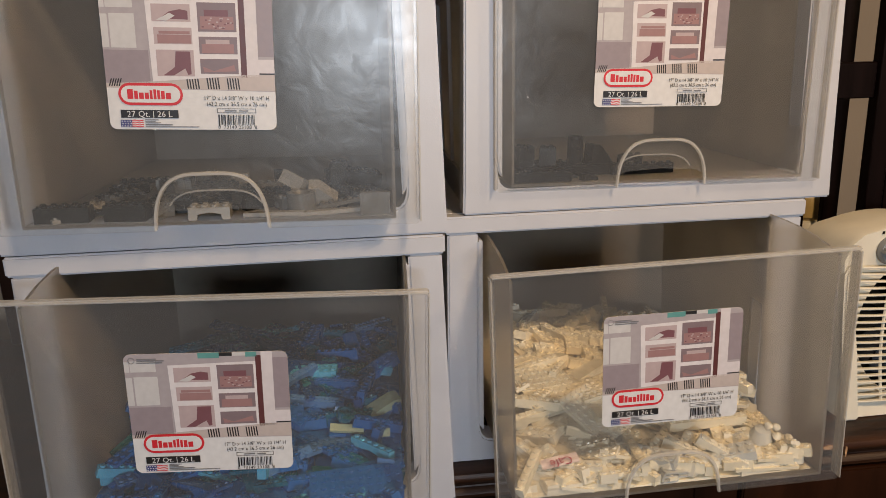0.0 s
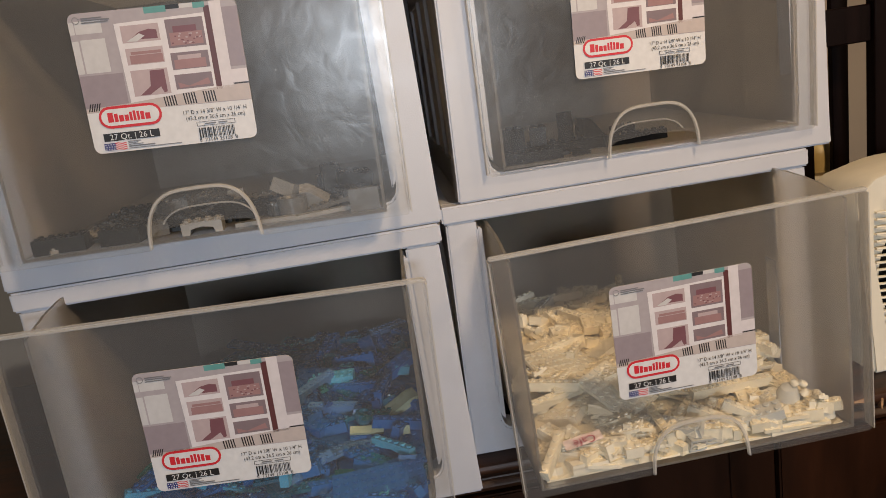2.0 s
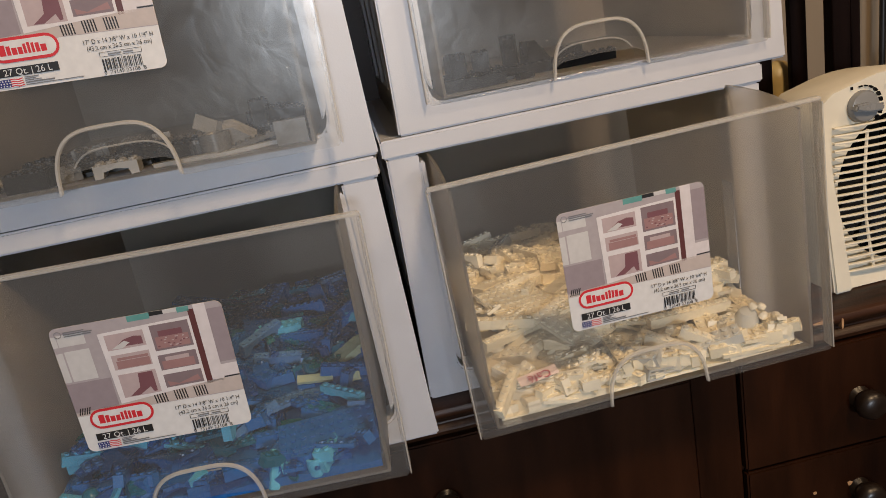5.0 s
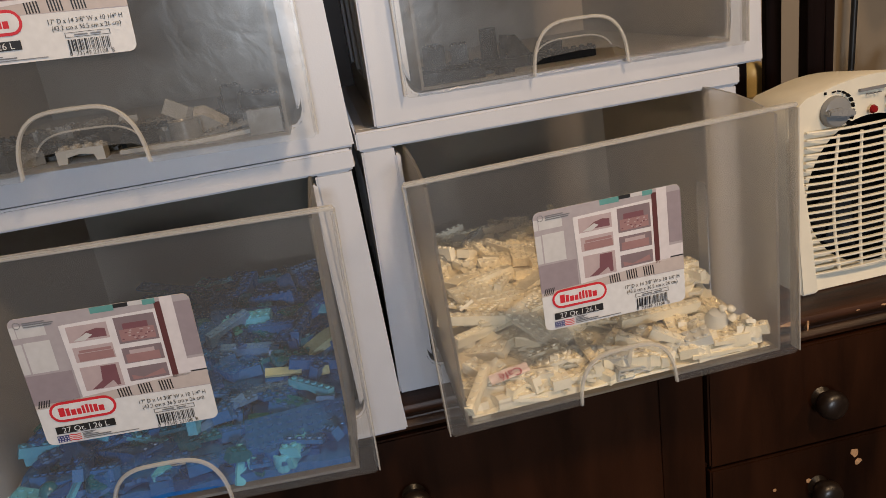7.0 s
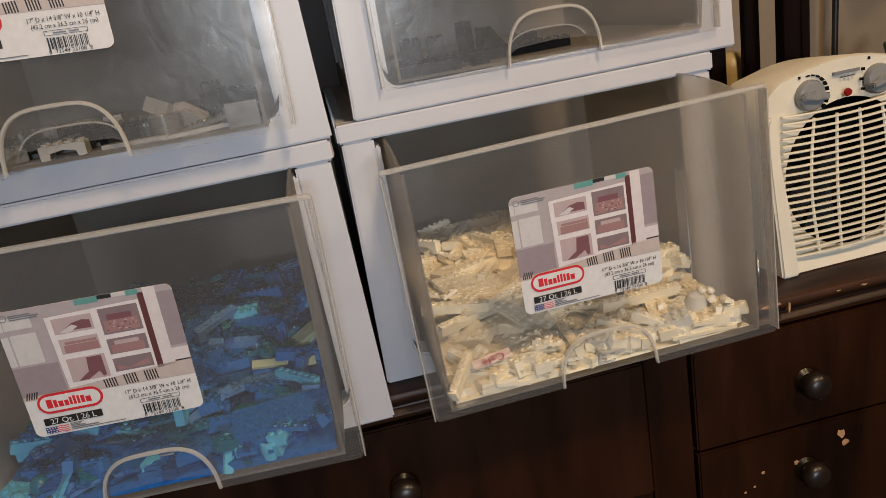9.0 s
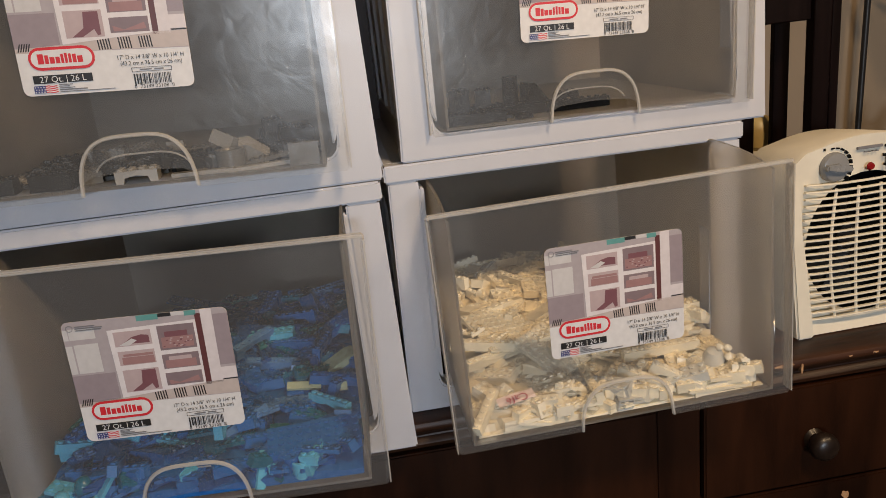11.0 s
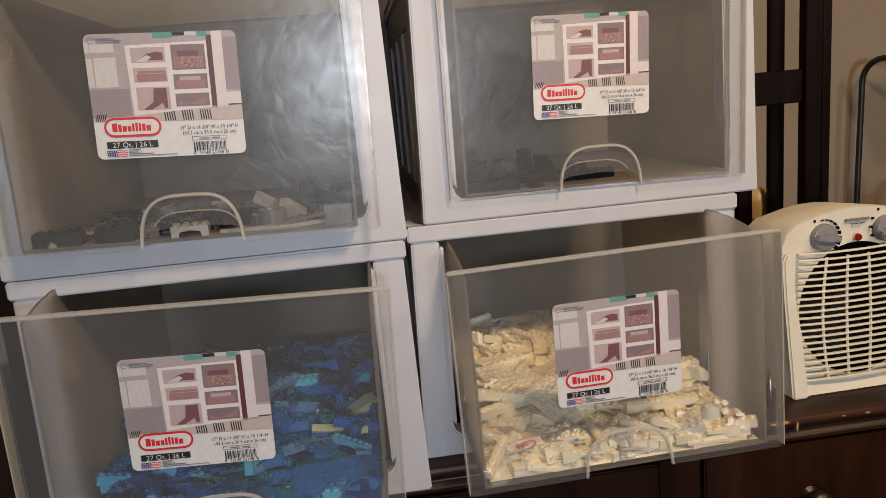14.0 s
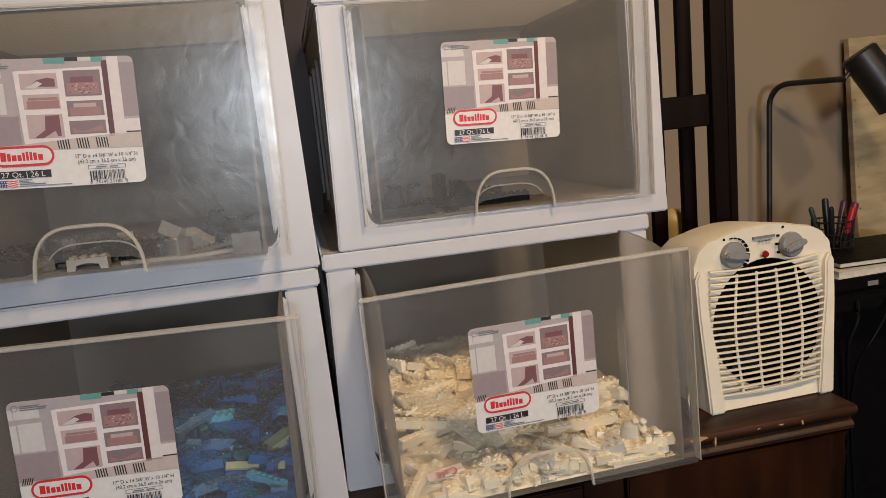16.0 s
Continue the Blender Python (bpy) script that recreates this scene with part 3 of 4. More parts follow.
    for wide, rise in ((0.034, 0.070), (0.022, 0.060), (0.028, 0.046), (0.024, 0.046), (0.016, 0.064), (0.016, 0.070), (0.016, 0.064), (0.022, 0.060), (0.030, 0.046)):
        lg.append((red, 10, R(u, u + wide, 0.780 - rise, 0.780)))
        u += wide + 0.006
    sheet(lg, "logo", "red oval logo with plain red bars")
    bars = [(black, 8, R(0.07, 0.41, 0.858, 0.916))]
    sheet(bars, "capacity_bar")
    cap = new("capacity_text", text_mesh("capacity_text", "27 Qt. | 26 L", 0.0062, X(0.24), Z(0.908), -0.00122, card_ink, 1.0, 'CENTER'))
    cap.parent = lab
    t1 = new("size_text", text_mesh("size_text", "17\" D x 14 3/8\" W x 10 1/4\" H\n(43.2 cm x 36.5 cm x 26 cm)", 0.0044, X(0.765), Z(0.782), -0.00122, black, 0.86, 'CENTER'))
    t1.parent = lab
    bc = []
    u = 0.648
    rnd = random.Random(11)
    while u < 0.868:
        w = rnd.choice((0.003, 0.003, 0.006, 0.009))
        bc.append((black, 8, R(u, min(u + w, 0.872), 0.888, 0.962 if 0.66 < u < 0.86 else 0.975)))
        u += w + rnd.choice((0.003, 0.004, 0.007))
    for a, b, c, d in ((0.642, 0.878, 0.843, 0.846), (0.642, 0.878, 0.872, 0.875), (0.642, 0.645, 0.843, 0.875), (0.875, 0.878, 0.843, 0.875)):
        bc.append((black, 8, R(a, b, c, d)))
    bc += [(grey, 9, R(0.69, 0.76, 0.855, 0.864)), (grey, 9, R(0.775, 0.83, 0.855, 0.864))]
    sheet(bc, "barcode")
    t2 = new("barcode_digits", text_mesh("barcode_digits", "0  73149 23108  8", 0.0039, X(0.762), Z(0.992), -0.00122, black, 1.0, 'CENTER'))
    t2.parent = lab
    fl = [(card_ink, 8, R(0.065, 0.20, 0.93, 0.985))]
    for k in range(4):
        v = 0.932 + 0.0145 * k
        fl.append((red, 9, [(0.125, v), (0.15, v - 0.004), (0.175, v + 0.003), (0.20, v - 0.003), (0.20, v + 0.004), (0.175, v + 0.010), (0.15, v + 0.003), (0.125, v + 0.007)]))
    fl.append((navy, 10, R(0.065, 0.132, 0.93, 0.982)))
    for a in range(4):
        for b in range(3):
            fl.append((card_ink, 11, R(0.07 + 0.016 * a + 0.004 * (b % 2), 0.077 + 0.016 * a + 0.004 * (b % 2), 0.936 + 0.017 * b, 0.945 + 0.017 * b)))
    sheet(fl, "flag_print")
    fp = [(grey, 8, R(0.21, e, v, v + h)) for e, v, h in ((0.29, 0.926, 0.006), (0.27, 0.937, 0.006), (0.30, 0.948, 0.006), (0.37, 0.960, 0.009), (0.53, 0.976, 0.006))]
    sheet(fp, "fine_print", "fine print too small to read")
    fp = [(grey, 8, R(0.08, e, v, v + 0.008)) for e, v in ((0.20, 0.035), (0.245, 0.05), (0.235, 0.065))]
    for k in range(10):
        a0, a1 = 2 * math.pi * k / 10, 2 * math.pi * (k + 0.8) / 10
        fp.append((grey, 8, [(0.048 + q * math.cos(a), 0.05 + q * 1.2 * math.sin(a)) for q, a in ((0.022, a0), (0.022, a1), (0.017, a1), (0.017, a0))]))
    sheet(fp, "corner_print", "fine print too small to read")
    return lab


def on_front(n, x, z, turn):
    """A pose flat on the front of drawer n, near a place in the room."""
    at = DRAWERS[n].inverted() @ Vector((x, DRAWERS[n].translation.y, z))
    return DRAWERS[n] @ pose(at.x, -0.0003, at.z, 0, turn, 0)


first = product_label(on_front(1, -0.1903, 1.213, 1.4))
for n, x, z, turn in ((0, -0.1960, 0.9502, 0.6), (2, 0.1826, 0.9479, 0.5), (3, 0.2036, 1.2097, 0.9)):
    copy_thing(first, on_front(n, x, z, turn))


# ---- fan heater ----
def fan_heater(m):
    h = thing("fan_heater", m, "cream plastic fan heater with grey knobs on the dresser", "heater")
    HD = 0.088

    def outline(grow=0.0):
        pts = [(-0.0865 - grow, 0.0), (-0.0905 - grow, 0.05), (-0.0950 - grow, 0.12), (-0.0965 - grow, 0.17)]
        for k in range(9):
            a = radians(175 - 85 * k / 8)
            pts.append((-0.056 + (0.0410 + grow) * math.cos(a), 0.180 + (0.036 + grow) * math.sin(a)))
        for k in range(1, 8):
            f = -0.056 + 0.112 * k / 8
            pts.append((f, 0.2160 + grow + 0.0085 * (1 - (f / 0.056) ** 2)))
        for k in range(9):
            a = radians(90 - 85 * k / 8)
            pts.append((0.056 + (0.0410 + grow) * math.cos(a), 0.180 + (0.036 + grow) * math.sin(a)))
        return pts + [(0.0965 + grow, 0.17), (0.0950 + grow, 0.12), (0.0905 + grow, 0.05), (0.0865 + grow, 0.0)]

    # shell: front face with a round opening, side skin and back
    bm = bmesh.new()
    out = outline()
    n = 48
    cx, cz, r = 0.006, 0.100, 0.0760
    hole = [bm.verts.new((cx + r * math.cos(2 * math.pi * k / n), 0.0075, cz + r * 1.06 * math.sin(2 * math.pi * k / n))) for k in range(n)]
    rim = []
    for k in range(n):
        d = Vector((math.cos(2 * math.pi * k / n), math.sin(2 * math.pi * k / n) * 1.06))
        best = None
        for (ax, az), (bx, bz) in zip(out, out[1:] + out[:1]):
            ex, ez = bx - ax, bz - az
            det = d.x * -ez + d.y * ex
            if abs(det) < 1e-9:
                continue
            t = ((ax - cx) * -ez + (az - cz) * ex) / det
            q = (d.x * (az - cz) - d.y * (ax - cx)) / det
            if t > 0 and -1e-6 <= q <= 1 + 1e-6 and (best is None or t < best):
                best = t
        rim.append(bm.verts.new((cx + d.x * best * 0.985, 0.0, cz + d.y * best * 0.985)))
    edge = [bm.verts.new(((v.co.x - cx) / 0.985 + cx, 0.006, (v.co.z - cz) / 0.985 + cz)) for v in rim]
    back = [bm.verts.new((v.co.x * 0.97, HD, v.co.z * 0.985)) for v in edge]
    for k in range(n):
        j = (k + 1) % n
        for a, b in ((hole, rim), (rim, edge), (edge, back)):
            f = bm.faces.new((a[k], a[j], b[j], b[k]))
            f.smooth = True
    bm.faces.new(back)
    part("shell", bm, CREAM, h, m=Matrix.Identity(4))
    bm = bmesh.new()
    turned(bm, [(0.0, 0), (0.0815, 0), (0.0815, 0.050)], 48, pose(cx, 0.060, cz, 90, 0, 0))
    chamber = part("fan_chamber", bm, BLACK, h)
    for k in range(9):
        a = 2 * math.pi * k / 9
        bm = bmesh.new()
        vs = [bm.verts.new((cx + q * math.cos(a + w), 0.045 + y, cz + q * math.sin(a + w))) for q, w, y in ((0.015, 0, 0), (0.07, 0.1, 0.0), (0.07, 0.55, -0.012), (0.015, 0.5, -0.008))]
        bm.faces.new(vs)
        bmesh.ops.solidify(bm, geom=bm.faces[:], thickness=0.001)
        part("fan_blade", bm, DARK_FAN, chamber)
    bm = bmesh.new()
    turned(bm, [(0.0, 0.012), (0.014, 0.010), (0.016, 0.0)], 16, pose(cx, 0.048, cz, 90, 0, 0))
    part("fan_hub", bm, DARK_FAN, chamber)
    # grille: bowed slats and upright bars
    rows = 21
    for i in range(rows):
        z = 0.022 + i * 0.0077
        bow = 0.0045
        half = 0.0795 - 0.004 * abs(i - 11) / 11
        bm = bmesh.new()
        prev = None
        for k in range(11):
            f = -1 + 2 * k / 10
            x, zz, y = f * half + 0.001, z - bow * (1 - f * f) * (0.2 + 0.8 * i / rows) * 0.6 + 0.0010 * f, -0.0045 + 0.004 * abs(f) ** 3
            ring = [bm.verts.new((x, y + a, zz + b)) for a, b in ((-0.0012, -0.0010), (-0.0016, 0.0), (-0.0012, 0.0010), (0.0022, 0.0011), (0.0022, -0.0011))]
            if prev:
                for q in range(5):
                    bm.faces.new((prev[q], prev[(q + 1) % 5], ring[(q + 1) % 5], ring[q])).smooth = q in (0, 1)
            else:
                bm.faces.new(ring)
            prev = ring
        bm.faces.new(prev[::-1])
        part("grille_slat", bm, CREAM, h)
    for x in (-0.046, -0.015, 0.016, 0.047):
        bm = bmesh.new()
        pts = [(x * (0.86 + 0.14 * math.sin(math.pi * k / 8)), -0.002, 0.020 + 0.148 * k / 8) for k in range(9)]
        tube(bm, pts, 0.0017, 6)
        part("grille_bar", bm, CREAM, h)
    # side strips that widen downwards into the feet
    for s in (-1, 1):
        bm = bmesh.new()
        prism(bm, [(s * a, b) for a, b in ((0.0868, 0.0), (0.0660, 0.0), (0.0735, 0.075), (0.0800, 0.120), (0.0832, 0.168), (0.0900, 0.180), (0.0960, 0.168), (0.0945, 0.120), (0.0900, 0.050))], -0.0048, 0.008)
        soften(bm, 0.0022, 3)
        part("side_strip", bm, CREAM, h)
    # knobs with a finger bar, dial marks and the lamp
    for x, z, r, turn in ((-0.0415, 0.1915, 0.0162, 8), (0.0385, 0.1940, 0.0158, -18)):
        bm = bmesh.new()
        turned(bm, [(0.0, 0.0060), (r * 0.7, 0.0058), (r * 0.90, 0.0046), (r, 0.0015), (r, -0.002)], 28, pose(x, 0.0, z, 90, 0, 0))
        kn = part("knob", bm, KNOB_GREY, h, "round grey plastic dial knob")
        bm = bmesh.new()
        prism(bm, [(-r * 0.95, -0.004), (0.0, -0.0055), (r * 0.95, -0.004), (r * 0.95, 0.002), (0.0, 0.0045), (-r * 0.95, 0.002)], -0.0065, 0.004)
        soften(bm, 0.0015, 2)
        part("finger_bar", bm, KNOB_GREY, kn, m=pose(x, -0.0052, z, 0, turn, 0))
    for k in range(9):
        bm = bmesh.new()
        a0, a1 = radians(100 - 17 * k), radians(100 - 17 * k - 11)
        prism(bm, [(-0.0415 + q * math.cos(a), 0.1915 + q * math.sin(a)) for q, a in ((0.0195, a0), (0.0195, a1), (0.0210 + 0.0002 * k, a1), (0.0210 + 0.0002 * k, a0))], -0.0006, 0.0025)
        part("dial_mark", bm, BLACK, h)
    for x, z in ((-0.053, 0.2115), (-0.018, 0.1735), (0.0195, 0.197), (0.0215, 0.207), (0.028, 0.217), (0.021, 0.1865)):
        bm = bmesh.new()
        box(bm, x - 0.0012, x + 0.0012, -0.0006, 0.0025, z - 0.0014, z + 0.0014)
        part("dial_mark", bm, BLACK, h)
    bm = bmesh.new()
    box(bm, -0.0135, 0.0165, -0.0006, 0.0025, 0.2065, 0.2095)
    for k in range(4):
        box(bm, -0.0045 + 0.0045 * k, -0.0025 + 0.0045 * k, -0.0006, 0.0025, 0.2025, 0.2035)
    part("brand_mark", bm, INK["grey"], h, "plain dark bar in place of the maker's mark")
    bm = bmesh.new()
    turned(bm, [(0.0, 0.003), (0.0035, 0.0025), (0.0046, 0.0)], 16, pose(0.003, 0.0012, 0.1865, 90, 0, 0))
    part("indicator_lamp", bm, RED_LENS, h)
    return h


fan_heater(pose(0.5290, 0.066, TOP, -3.0, 0, 1.5))

# coin-like metal disc leaning between the box and the heater
bm = bmesh.new()
turned(bm, [(0.0, 0.0), (0.019, 0.0), (0.0195, 0.0006), (0.0195, 0.0022), (0.019, 0.0028), (0.0, 0.0028)], 28)
disc = tagged(part("round_lid", bm, STEEL, m=pose(0.414, 0.066, TOP + 0.0195, 90, 0, 62)), "dull metal round lid standing on edge on dresser", "lid")

# small yellowed bottle behind the boxes
bt = thing("small_bottle", pose(0.560, 0.345, TOP), "small yellowed plastic bottle with a pale cap on dresser", "bottle")
bm = bmesh.new()
turned(bm, [(0.0, 0.0), (0.021, 0.0), (0.023, 0.004), (0.023, 0.150), (0.019, 0.160), (0.010, 0.164), (0.0, 0.164)], 24)
part("body", bm, CREAM, bt)
bm = bmesh.new()
turned(bm, [(0.013, 0.162), (0.020, 0.168), (0.022, 0.186), (0.019, 0.203), (0.012, 0.211), (0.0, 0.214)], 24)
part("cap", bm, YELLOWED, bt, "yellowed rounded cap")

# ---- desk corner beyond the dresser ----
DESK = 0.838
dk = thing("side_desk", pose(0, 0, 0), "black side desk standing beside the dresser", "desk")
bm = bmesh.new()
box(bm, 0.80, 1.75, 0.32, 0.69, DESK - 0.030, DESK)
soften(bm, 0.003, 2)
part("top", bm, BLACK, dk)
# added solid black block that stands in for the shade under the desk
bm = bmesh.new()
box(bm, 0.69, 1.74, 0.42, 0.68, 0.02, DESK - 0.030)
part("under_desk_shade", bm, BLACK, dk)
for x in (0.84, 1.70):
    for y in (0.36, 0.65):
        bm = bmesh.new()
        box(bm, x - 0.02, x + 0.02, y - 0.02, y + 0.02, 0.0, DESK - 0.030)
        part("leg", bm, BLACK, dk)

pr = thing("printer", pose(0, 0, 0), "low black office machine on the side desk", "printer")
bm = bmesh.new()
box(bm, 0.835, 1.30, 0.335, 0.50, DESK, DESK + 0.022)
soften(bm, 0.004, 2)
part("case", bm, BLACK, pr)
bm = bmesh.new()
box(bm, 0.905, 0.925, 0.3335, 0.336, DESK + 0.006, DESK + 0.014)
part("badge", bm, KNOB_GREY, pr)
for i, (x, w, hgt, ang, cover) in enumerate(((1.00, 0.30, 0.014, 2, PAPER), (1.01, 0.28, 0.010, -3, BLACK))):
    z0 = DESK + 0.0225 + (0.0145 if i else 0.0)
    b = thing("book", pose(x, 0.43, z0, 0, 0, ang), ("worn paperback book with pale page edges on printer", "black covered book lying on a pale book")[i], "book")
    bm = bmesh.new()
    box(bm, -w / 2 + 0.003, w / 2 - 0.002, -0.083, 0.083, 0.0015, hgt - 0.0015)
    part("page_block", bm, PAPER, b)
    bm = bmesh.new()
    box(bm, -w / 2, w / 2, -0.085, 0.085, 0.0, 0.0015)
    box(bm, -w / 2, w / 2, -0.085, 0.085, hgt - 0.0015, hgt)
    part("cover", bm, cover, b)

# desk lamp: weighted base, bent arm reaching into the room, cylinder head
lp = thing("desk_lamp", pose(0, 0, 0), "black metal desk lamp with bent arm and cylinder shade", "desk lamp")
bm = bmesh.new()
turned(bm, [(0.0, DESK), (0.040, DESK), (0.042, DESK + 0.006), (0.038, DESK + 0.014), (0.012, DESK + 0.020), (0.0, DESK + 0.020)], 32, pose(0.944, 0.642, 0))
part("base", bm, BLACK_METAL, lp)
bm = bmesh.new()
foot, knee, wrist = Vector((0.944, 0.648, DESK + 0.01)), Vector((0.950, 0.648, 1.150)), Vector((1.003, 0.502, 1.190))
out = Vector((wrist.x - knee.x, wrist.y - knee.y, 0)).normalized()
pts = [foot, foot.lerp(knee, 0.5), knee]
pts += [knee + 0.042 * ((1 - math.cos(radians(a))) * out + math.sin(radians(a)) * Vector((0, 0, 1))) for a in range(15, 91, 15)]
pts += [(pts[-1] + wrist) / 2, wrist]
tube(bm, pts, 0.0056, 12)
part("arm", bm, BLACK_METAL, lp)
bm = bmesh.new()
tube(bm, [wrist + Vector((-0.001, 0, 0)), wrist + Vector((0.006, 0, 0.008)), wrist + Vector((0.014, 0, 0.012))], 0.004, 8)
part("joint", bm, BLACK_METAL, lp)
ax = Vector((0.075, -0.045, -0.140)).normalized()
bm = bmesh.new()
turned(bm, [(0.0, 0.0), (0.029, 0.0), (0.032, 0.003), (0.032, 0.118), (0.030, 0.118), (0.030, 0.01), (0.0, 0.01)], 28, Matrix.Translation((1.031, 0.502, 1.235)) @ ax.to_track_quat('Z', 'Y').to_matrix().to_4x4())
part("shade", bm, BLACK_METAL, lp)

# unpainted board with tacks along its edge, leaning at the wall
bd = thing("wooden_board", pose(1.155, 0.640, DESK, -4.0, 0, 0), "pale plywood board with tacked edge leaning on the wall", "board")
bm = bmesh.new()
box(bm, 0.0, 0.60, 0.0, 0.016, 0.0, 0.437)
soften(bm, 0.0012, 1)
part("panel", bm, PLYWOOD, bd)
for k in range(9):
    bm = bmesh.new()
    box(bm, 0.0055, 0.0095, -0.0012, 0.002, 0.03 + 0.046 * k, 0.0325 + 0.046 * k)
    part("tack", bm, STEEL, bd, m=pose(0, 0, 0, 0, 0, 0))

# wire pen cup with pens
cup = thing("pen_cup", pose(0.950, 0.47, DESK + 0.0), "black wire mesh pen cup on the side desk", "pen cup")
bm = bmesh.new()
for k in range(20):
    a = 2 * math.pi * k / 20
    tube(bm, [(0.030 * math.cos(a), 0.030 * math.sin(a), 0.003), (0.036 * math.cos(a), 0.036 * math.sin(a), 0.098)], 0.0009, 4)
for q in range(9):
    z = 0.003 + 0.0118 * q
    r = 0.030 + 0.006 * q / 8
    tube(bm, [(r * math.cos(2 * math.pi * k / 20), r * math.sin(2 * math.pi * k / 20), z) for k in range(21)], 0.0016 if q in (0, 8) else 0.0009, 4)
turned(bm, [(0.0, 0.002), (0.030, 0.002)], 20)
part("mesh", bm, BLACK_METAL, cup)
PEN = [material("pen_red", (0.40, 0.02, 0.025), 0.35), material("pen_maroon", (0.16, 0.015, 0.04), 0.35), material("pen_black", (0.015, 0.015, 0.016), 0.35), material("pen_violet", (0.08, 0.03, 0.10), 0.35), material("pen_green", (0.03, 0.05, 0.035), 0.4)]
for k, (dx, dy, lean, turn, c, length, rad) in enumerate(((0.010, -0.012, 14, 10, 0, 0.120, 0.0055), (0.018, -0.004, 24, 5, 1, 0.128, 0.007), (-0.012, -0.010, -20, 12, 2, 0.130, 0.005), (0.016, 0.012, 30, -8, 3, 0.130, 0.006), (-0.016, 0.006, -30, 0, 4, 0.128, 0.0045), (-0.004, 0.010, -8, 0, 2, 0.135, 0.006))):
    p = thing("pen", pose(0.950 + dx * 0.3, 0.47 + dy * 0.5, DESK + 0.004, turn, lean * 0.6, 0), ("red", "dark maroon", "black", "violet", "dark green")[c] + " felt pen standing in the wire cup", "pen", "pens in the cup")
    bm = bmesh.new()
    turned(bm, [(0.0, 0.0), (rad * 0.5, 0.002), (rad * 0.9, 0.02), (rad * 0.9, length * 0.6)], 12)
    part("barrel", bm, PEN[2], p)
    bm = bmesh.new()
    turned(bm, [(rad * 0.9, length * 0.6), (rad, length * 0.605), (rad, length * 0.97), (rad * 0.7, length), (0.0, length)], 12)
    part("cap", bm, PEN[c], p)

# cables hanging off the desk
for pts, rad in (([(0.87, 0.318, DESK - 0.012), (0.862, 0.305, 0.80), (0.845, 0.31, 0.76), (0.850, 0.315, 0.70), (0.862, 0.33, 0.60), (0.86, 0.33, 0.30), (0.85, 0.33, 0.02)], 0.0035),
                 ([(0.93, 0.318, DESK - 0.012), (0.915, 0.300, 0.81), (0.885, 0.30, 0.765), (0.862, 0.31, 0.72), (0.858, 0.32, 0.64), (0.88, 0.33, 0.40), (0.90, 0.34, 0.02)], 0.003)):
    bm = bmesh.new()
    smooth = []
    for a, b in zip(pts, pts[1:]):
        for k in range(4):
            smooth.append(Vector(a).lerp(Vector(b), k / 4))
    smooth.append(Vector(pts[-1]))
    for _ in range(2):
        smooth = [smooth[0]] + [(smooth[i - 1] + smooth[i] * 2 + smooth[i + 1]) / 4 for i in range(1, len(smooth) - 1)] + [smooth[-1]]
    tube(bm, smooth, rad, 8)
    tagged(part("cable", bm, BLACK), "black power cable hanging from the side desk", "cable", "hanging cables")


# ---- toy bricks ----
PITCH = 0.008
BRICKS = {}


def brick_bm(bm, nx, ny, high, m=None, knobs=True, form="block"):
    """A toy brick of nx by ny studs, its base centred on the origin."""
    before = set(bm.verts)
    w, d = nx * PITCH / 2 - 0.0001, ny * PITCH / 2 - 0.0001
    if form == "slope":
        prism(bm, [(-w, 0), (w, 0), (w, 0.003), (-w + PITCH, high), (-w, high)], -d, d)
    elif form == "round":
        turned(bm, [(0.0, 0.0), (w * 0.85, 0.0), (w, 0.002), (w, high), (w * 0.7, high), (w * 0.6, high - 0.003), (0.0, high - 0.003)], 12)
    elif form == "dome":
        turned(bm, [(w, 0.0), (w, 0.003), (w * 0.9, high * 0.5), (w * 0.6, high * 0.85), (0.0, high)], 14)
    elif form == "arch":
        prism(bm, [(-w, 0), (-w + 0.006, 0), (-w * 0.55, high * 0.45), (0, high * 0.6), (w * 0.55, high * 0.45), (w - 0.006, 0), (w, 0), (w, high), (-w, high)], -d, d)
    elif form == "frame":
        for x0, x1, z0, z1 in ((-w, -w + 0.002, 0, high), (w - 0.002, w, 0, high), (-w, w, 0, 0.002), (-w, w, high - 0.002, high), (-0.0008, 0.0008, 0.002, high - 0.002), (-w, w, high / 2, high / 2 + 0.0014)):
            box(bm, x0, x1, -d, d, z0, z1)
    else:
        box(bm, -w, w, -d, d, 0, high)
    if knobs and form in ("block", "arch"):
        for i in range(nx):
            for j in range(ny):
                cx, cy = (i + 0.5) * PITCH - nx * PITCH / 2, (j + 0.5) * PITCH - ny * PITCH / 2
                top = [bm.verts.new((cx + 0.0024 * math.cos(math.pi * k / 4), cy + 0.0024 * math.sin(math.pi * k / 4), high + 0.0017)) for k in range(8)]
                low = [bm.verts.new((v.co.x, v.co.y, high)) for v in top]
                bm.faces.new(top)
                for k in range(8):
                    bm.faces.new((low[k], low[(k + 1) % 8], top[(k + 1) % 8], top[k]))
    if m is not None:
        bmesh.ops.transform(bm, matrix=m, verts=[v for v in bm.verts if v not in before])


def brick_mesh(kind, mat):
    key = (kind, mat.name)
    if key not in BRICKS:
        nx, ny, high, form, knobs = kind
        bm = bmesh.new()
        brick_bm(bm, nx, ny, high, None, knobs, form)
        BRICKS[key] = mesh_of("toy_brick", bm, mat)
    return BRICKS[key]


